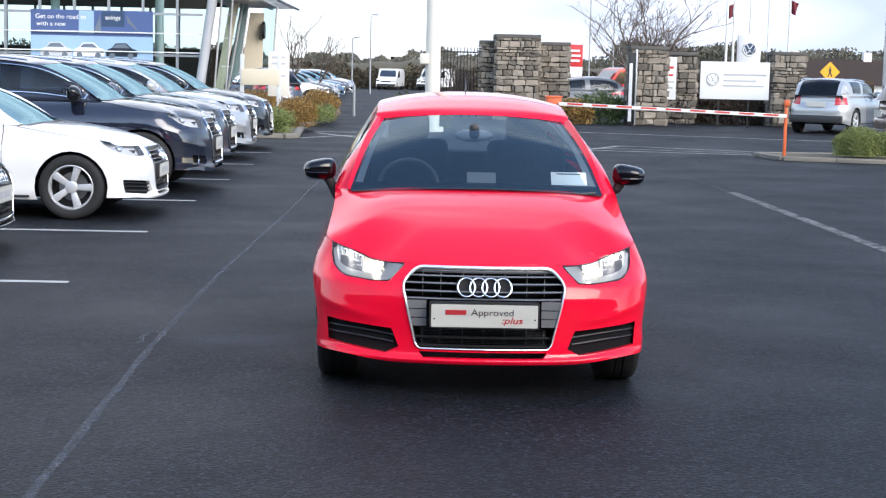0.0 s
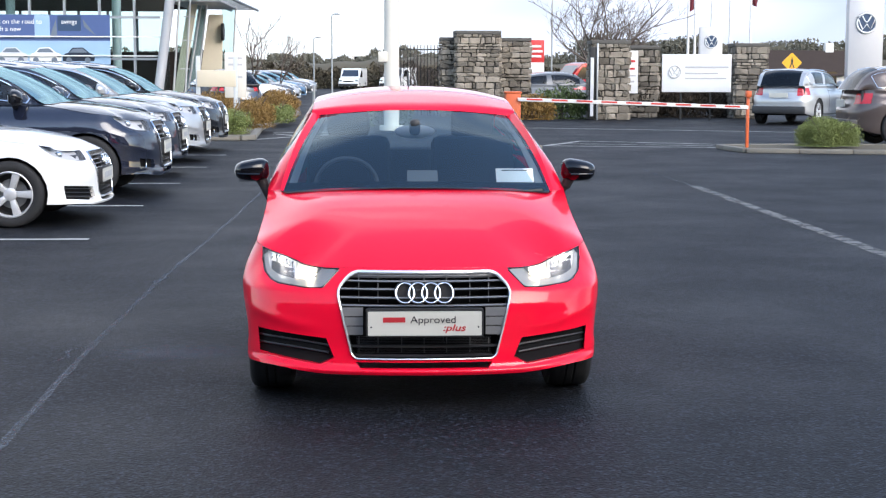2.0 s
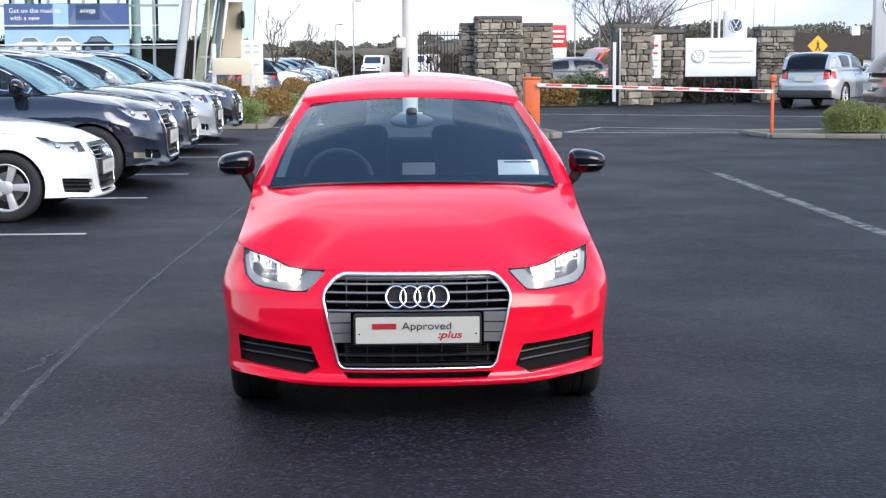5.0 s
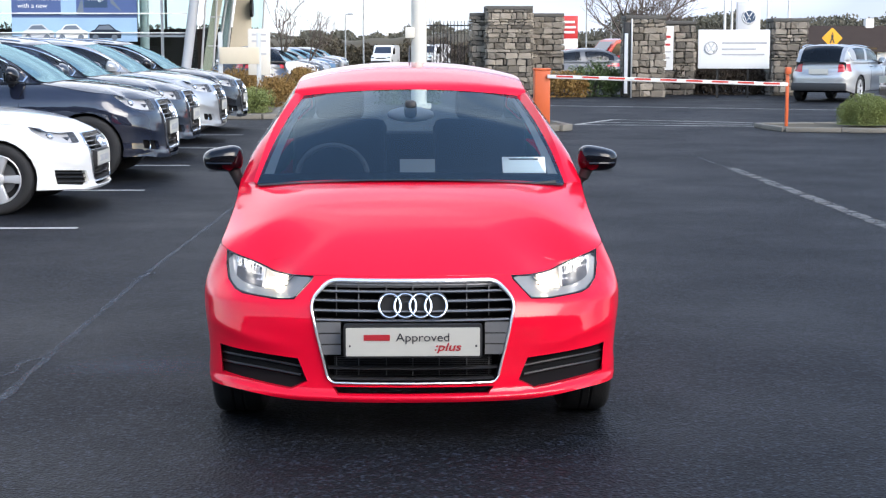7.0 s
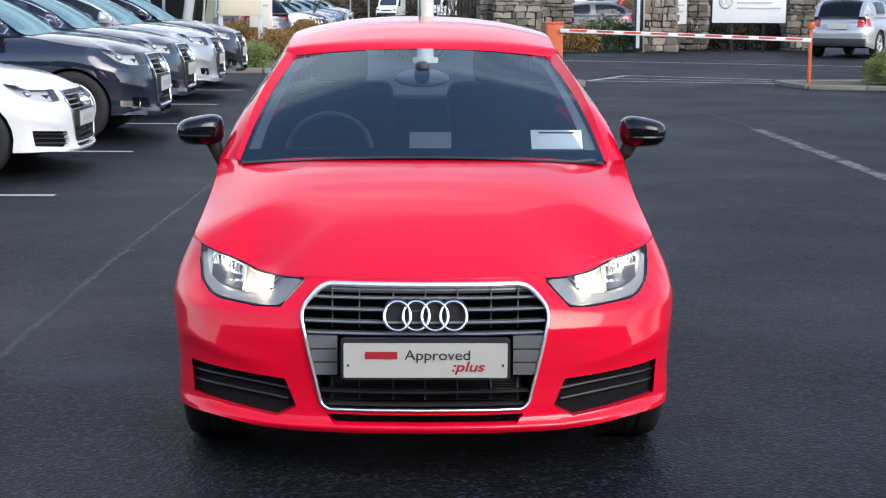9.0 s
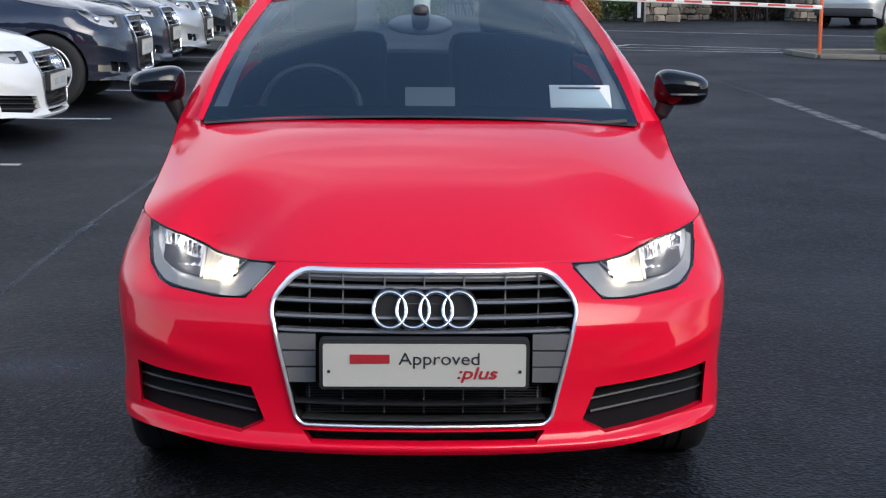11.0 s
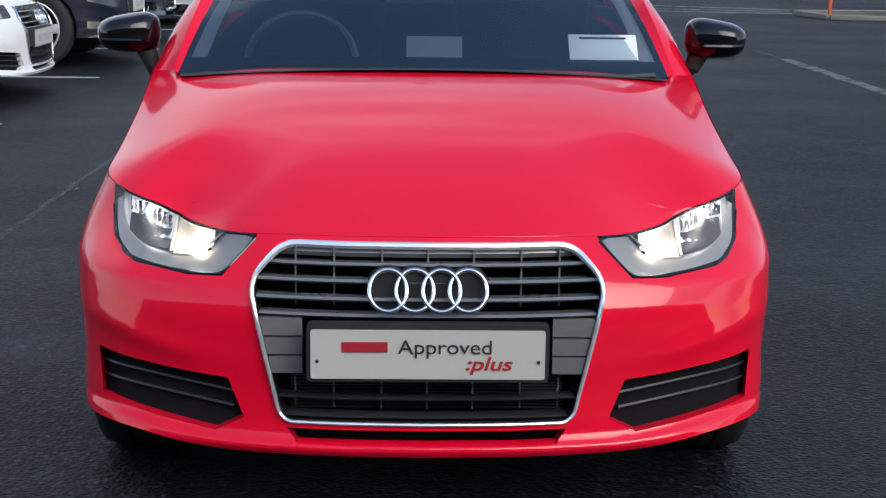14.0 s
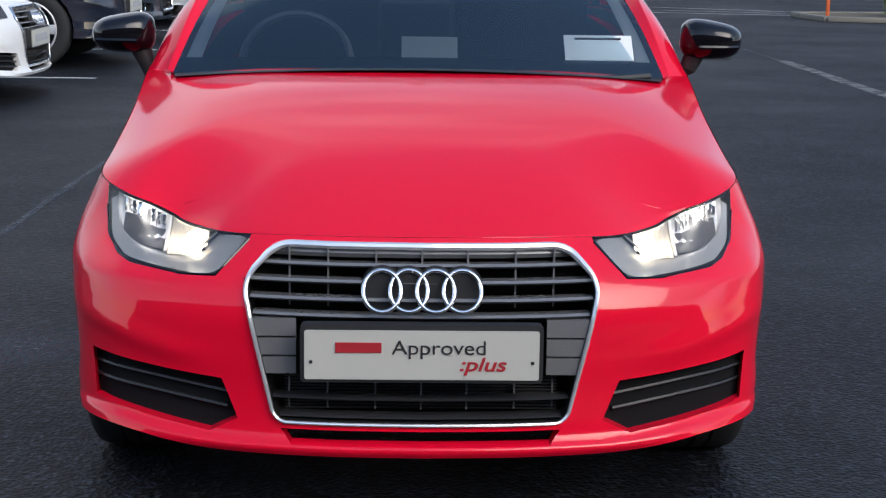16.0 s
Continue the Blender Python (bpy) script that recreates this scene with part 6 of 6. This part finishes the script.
for k in range(30000):
    x = rnd.uniform(-26, 34)
    hgt = 1.75 + 0.25 * math.sin(x * 0.7) + 0.18 * math.sin(x * 2.3 + 1) + 0.1 * math.sin(x * 6.1)
    z = hgt * rnd.random() ** 0.8
    s = rnd.uniform(0.06, 0.15)
    q = Euler((rnd.uniform(0, 6.3), rnd.uniform(0, 6.3), rnd.uniform(0, 6.3))).to_matrix()
    i = len(hv)
    hv += [tuple(Vector((x, 117.4 + 0.5 * rnd.random(), z)) + q @ Vector(p)) for p in ((-s, 0, 0), (0, -0.5 * s, 0), (s, 0, 0), (0, 0.5 * s, 0))]
    hf.append((i, i + 1, i + 2, i + 3))
hedge_me = bpy.data.meshes.new("far_hedge")
hedge_me.from_pydata(hv, [], hf)
hedge_me.materials.append(M["hedge_far"])
tagged(new("far_hedge", hedge_me), "rough brown winter hedge at the far end of the lane", "hedge", kind="stuff")
me = bpy.data.meshes.new("far_woods")
me.from_pydata(verts, [], faces)
me.materials.append(M["wood_far"])
tagged(new("far_woods", me), "dark line of far winter trees along the horizon", "trees", kind="stuff")


def house(x, y, w, d, h, rise, label, z0, gable=False):
    r = thing("house", pose(x, y, z0), label, "house", "far houses")
    part("wall", boxes((0, 0, h / 2 - 1, w, d, h + 2)), M["house"], r)
    bm = bmesh.new()
    if gable:
        prism(bm, [(-w / 2 - 0.2, h), (w / 2 + 0.2, h), (0, h + rise)], -d / 2 - 0.2, d / 2 + 0.2)
    else:
        prism(bm, [(-d / 2 - 0.3, h), (d / 2 + 0.3, h), (0, h + rise)], -w / 2 - 0.2, w / 2 + 0.2, pose(0, 0, 0, 0, 0, 90))
    part("roof", bm, M["slates"] if not gable else M["house"], r)
    for k in (-0.3, 0.3):
        if not gable:
            part("chimney", boxes((k * w, 0, h + rise, 0.5, 0.5, 0.9)), M["house"], r)
        part("window", boxes((k * w * 0.7, -d / 2 - 0.01, h * 0.55, 0.7, 0.04, 0.7)), M["gloss_black"], r)


house(-1.75, 300, 2.6, 6, 0.9, 1.0, "white gabled house far along the lane", 3.0, True)
house(26.2, 92, 7.5, 6, 0.25, 1.55, "low white house with a dark brown roof behind the car park", 0.95)

# ---- showroom ----
room = thing("showroom", pose(0, 0, 0), "glass-fronted car showroom with steel mullions and a leaning column", "building", kind="structure")
X0, X1, YB, ZT = -24.0, -8.75, 60.0, 6.6
part("floor_slab", boxes(((X0 + X1) / 2, YB + 6, 0.1, X1 - X0, 12, 0.2)), M["floor_tile"], room)
# dark slate colour here stands for the dim room behind the glass
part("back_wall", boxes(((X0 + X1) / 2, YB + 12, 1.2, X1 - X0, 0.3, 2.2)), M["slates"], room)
for k in range(11):
    part("back_mullion", boxes((X0 + 1.4 * k, YB + 12, 3.8, 0.12, 0.12, 5.6)), M["steel"], room)
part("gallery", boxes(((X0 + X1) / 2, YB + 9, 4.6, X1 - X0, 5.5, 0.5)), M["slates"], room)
part("side_wall", boxes((X0, YB + 6, 3.4, 0.3, 12, 6.6)), M["interior"], room)
part("ceiling_slab", boxes(((X0 + X1) / 2, YB + 6, 6.75, X1 - X0 + 1, 13, 0.3)), M["totem"], room)
x = X0
zs = [0.2, 1.9, 3.6, 5.2, 6.6]
k = 0
while x < X1 - 0.2:
    for z0, z1 in zip(zs, zs[1:]):
        part("pane", boxes((x + 0.71, YB, (z0 + z1) / 2, 1.40, 0.02, z1 - z0 - 0.02)), M["room_glass"], room)
    part("mullion", boxes((x, YB - 0.05, 3.4, 0.10, 0.16, 6.4)), M["steel"], room)
    x += 1.42
for z in zs[1:]:
    part("transom", boxes(((X0 + X1) / 2, YB - 0.04, z, X1 - X0, 0.10, 0.10)), M["steel"], room)
for k in range(3):
    part("inner_column", cyl(bmesh.new(), (-20 + 4.5 * k, YB + 3, 0.2), (-20 + 4.5 * k, YB + 3, 6.6), 0.2), M["white_paint"], room)
lean = bmesh.new()
tube(lean, [(-8.9, YB - 0.4, 0), (-7.97, YB - 0.4, 6.6)], 0.20, 12)
part("leaning_column", lean, M["totem"], room, "pale leaning steel column")
# the return wing beyond the column: leaning glass, a beige fin and a cream end wall
for name_, y, quad, mt in (
    ("pane", 62.0, ((-8.55, 0.1), (-8.05, 0.1), (-7.75, 4.4), (-8.20, 4.4)), "room_glass"),
    ("beige_fin", 64.0, ((-8.78, 0.0), (-8.42, 0.0), (-7.66, 4.3), (-8.06, 4.3)), "cream"),
    ("pane", 66.0, ((-8.72, 0.1), (-7.98, 0.1), (-7.42, 4.4), (-7.85, 4.4)), "room_glass"),
    ("smoked_panel", 66.4, ((-8.55, 0.1), (-8.05, 0.1), (-7.50, 4.2), (-7.85, 4.2)), "interior"),
    ("cream_wall", 68.0, ((-8.15, 0.0), (-7.02, 0.0), (-6.90, 4.0), (-7.55, 4.0)), "cream"),
    ("pane", 70.0, ((-7.15, 0.1), (-6.72, 0.1), (-6.42, 4.3), (-7.12, 4.3)), "room_glass"),
):
    bm = bmesh.new()
    prism(bm, quad, y, y + (0.03 if name_ == "pane" else 0.25))
    part(name_, bm, M[mt], room)
for xa, xb, y in ((-8.52, -8.18, 61.9), (-8.02, -7.72, 61.9), (-8.40, -7.66, 65.9), (-7.96, -7.42, 65.9), (-6.72, -6.44, 69.9)):
    fin = bmesh.new()
    tube(fin, [(xa, y, 0.0), (xb, y, 4.4)], 0.045, 8)
    part("fin_post", fin, M["totem"], room)
for z in (1.5, 2.7, 3.7):
    part("fin_rail", boxes((-8.05 + 0.08 * z, 61.92, z, 0.52, 0.05, 0.05)), M["totem"], room)
part("round_mark", cyl(bmesh.new(), (-6.95, 67.8, 3.2), (-6.83, 67.8, 3.2), 0.40, n=28), M["dark_steel"], room, "round wall mark seen edge on")
part("eaves", boxes((-7.6, 66.5, 4.38, 2.3, 9.0, 0.10, 0.02)), M["totem"], room)
canopy = thing("canopy", pose(0, 0, 0), "slatted steel canopy along the showroom eaves", "canopy", kind="structure")
for xa, xb in ((-7.62, -7.46), (-6.45, -6.05)):
    bm = bmesh.new()
    tube(bm, [(xa, 50.0, 4.6), (xb, 79.5, 4.6)], 0.07, 6)
    part("beam", bm, M["steel"], canopy)
for k in range(34):
    y = 50.3 + 0.87 * k
    part("slat", boxes(((-7.62 - 6.45) / 2 + 0.0105 * (y - 50), y, 4.62, 1.25, 0.30, 0.04)), M["steel"], canopy)
# added dark sheet standing for the unlit interior behind the upper panes
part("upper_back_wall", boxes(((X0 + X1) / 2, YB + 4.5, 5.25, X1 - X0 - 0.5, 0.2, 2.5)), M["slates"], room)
ban = thing("banner", pose(0, 0, 0), "blue window banner with white lettering and three printed cars", "banner")
part("sheet", boxes((-13.32, YB - 0.14, 3.16, 5.05, 0.01, 1.06)), M["banner"], ban)
part("lower_sheet", boxes((-13.32, YB - 0.15, 2.15, 5.05, 0.01, 0.96)), M["sky_banner"], ban)
part("savings_panel", boxes((-12.45, YB - 0.146, 3.34, 0.95, 0.004, 0.62)), M["blue_disc"], ban)
part("pale_panel", boxes((-13.55, YB - 0.147, 3.2, 0.62, 0.004, 0.94)), M["sky_banner"], ban)
for tri in (((-13.24, 2.80), (-12.98, 3.52), (-12.94, 2.80)), ((-11.90, 3.52), (-11.84, 3.20), (-11.35, 2.82))):
    bm = bmesh.new()
    prism(bm, tri, YB - 0.156, YB - 0.152)
    part("dark_triangle", bm, M["printed_dark"], ban)
lettering("Get on the road to", 0.27, pose(-14.6, YB - 0.16, 3.40), M["board"], ban)
lettering("with a new", 0.27, pose(-15.0, YB - 0.16, 3.10), M["board"], ban)
part("lettering_bar", boxes((-14.4, YB - 0.16, 2.80, 2.4, 0.004, 0.07)), M["printed"], ban)

CAR2D = [(-0.5, 0), (-0.5, 0.16), (-0.42, 0.24), (-0.34, 0.26), (-0.2, 0.42), (0.14, 0.43), (0.32, 0.27), (0.46, 0.22), (0.5, 0.12), (0.48, 0)]
for k, x in enumerate((-14.80, -13.43, -12.08)):
    bm = bmesh.new()
    prism(bm, [(x + 1.3 * a, 1.80 + 1.3 * b) for a, b in CAR2D], YB - 0.165, YB - 0.16)
    art = part("printed_car", bm, (M["printed"], M["board"], M["slate"])[k], ban)
    bm = bmesh.new()
    prism(bm, [(x + 1.3 * a, 1.80 + 1.3 * b) for a, b in ((-0.30, 0.27), (-0.18, 0.39), (0.12, 0.40), (0.27, 0.27))], YB - 0.172, YB - 0.168)
    part("printed_window", bm, M["printed_dark"], art)
    part("printed_grille", boxes((x + 0.55, YB - 0.170, 2.0, 0.16, 0.004, 0.09)), M["printed_dark"], art)
    for dx in (-0.40, 0.36):
        part("printed_wheel", cyl(bmesh.new(), (x + dx, YB - 0.168, 1.84), (x + dx, YB - 0.174, 1.84), 0.12, n=16), M["printed_dark"], art)
for z in (2.02, 2.80, 4.4):
    part("glazing_bar", boxes(((X0 + X1) / 2, YB - 0.22, z, X1 - X0, 0.06, 0.045)), M["white_paint"], room)
lettering("avings", 0.27, pose(-12.45, YB - 0.16, 3.40), M["board"], ban)
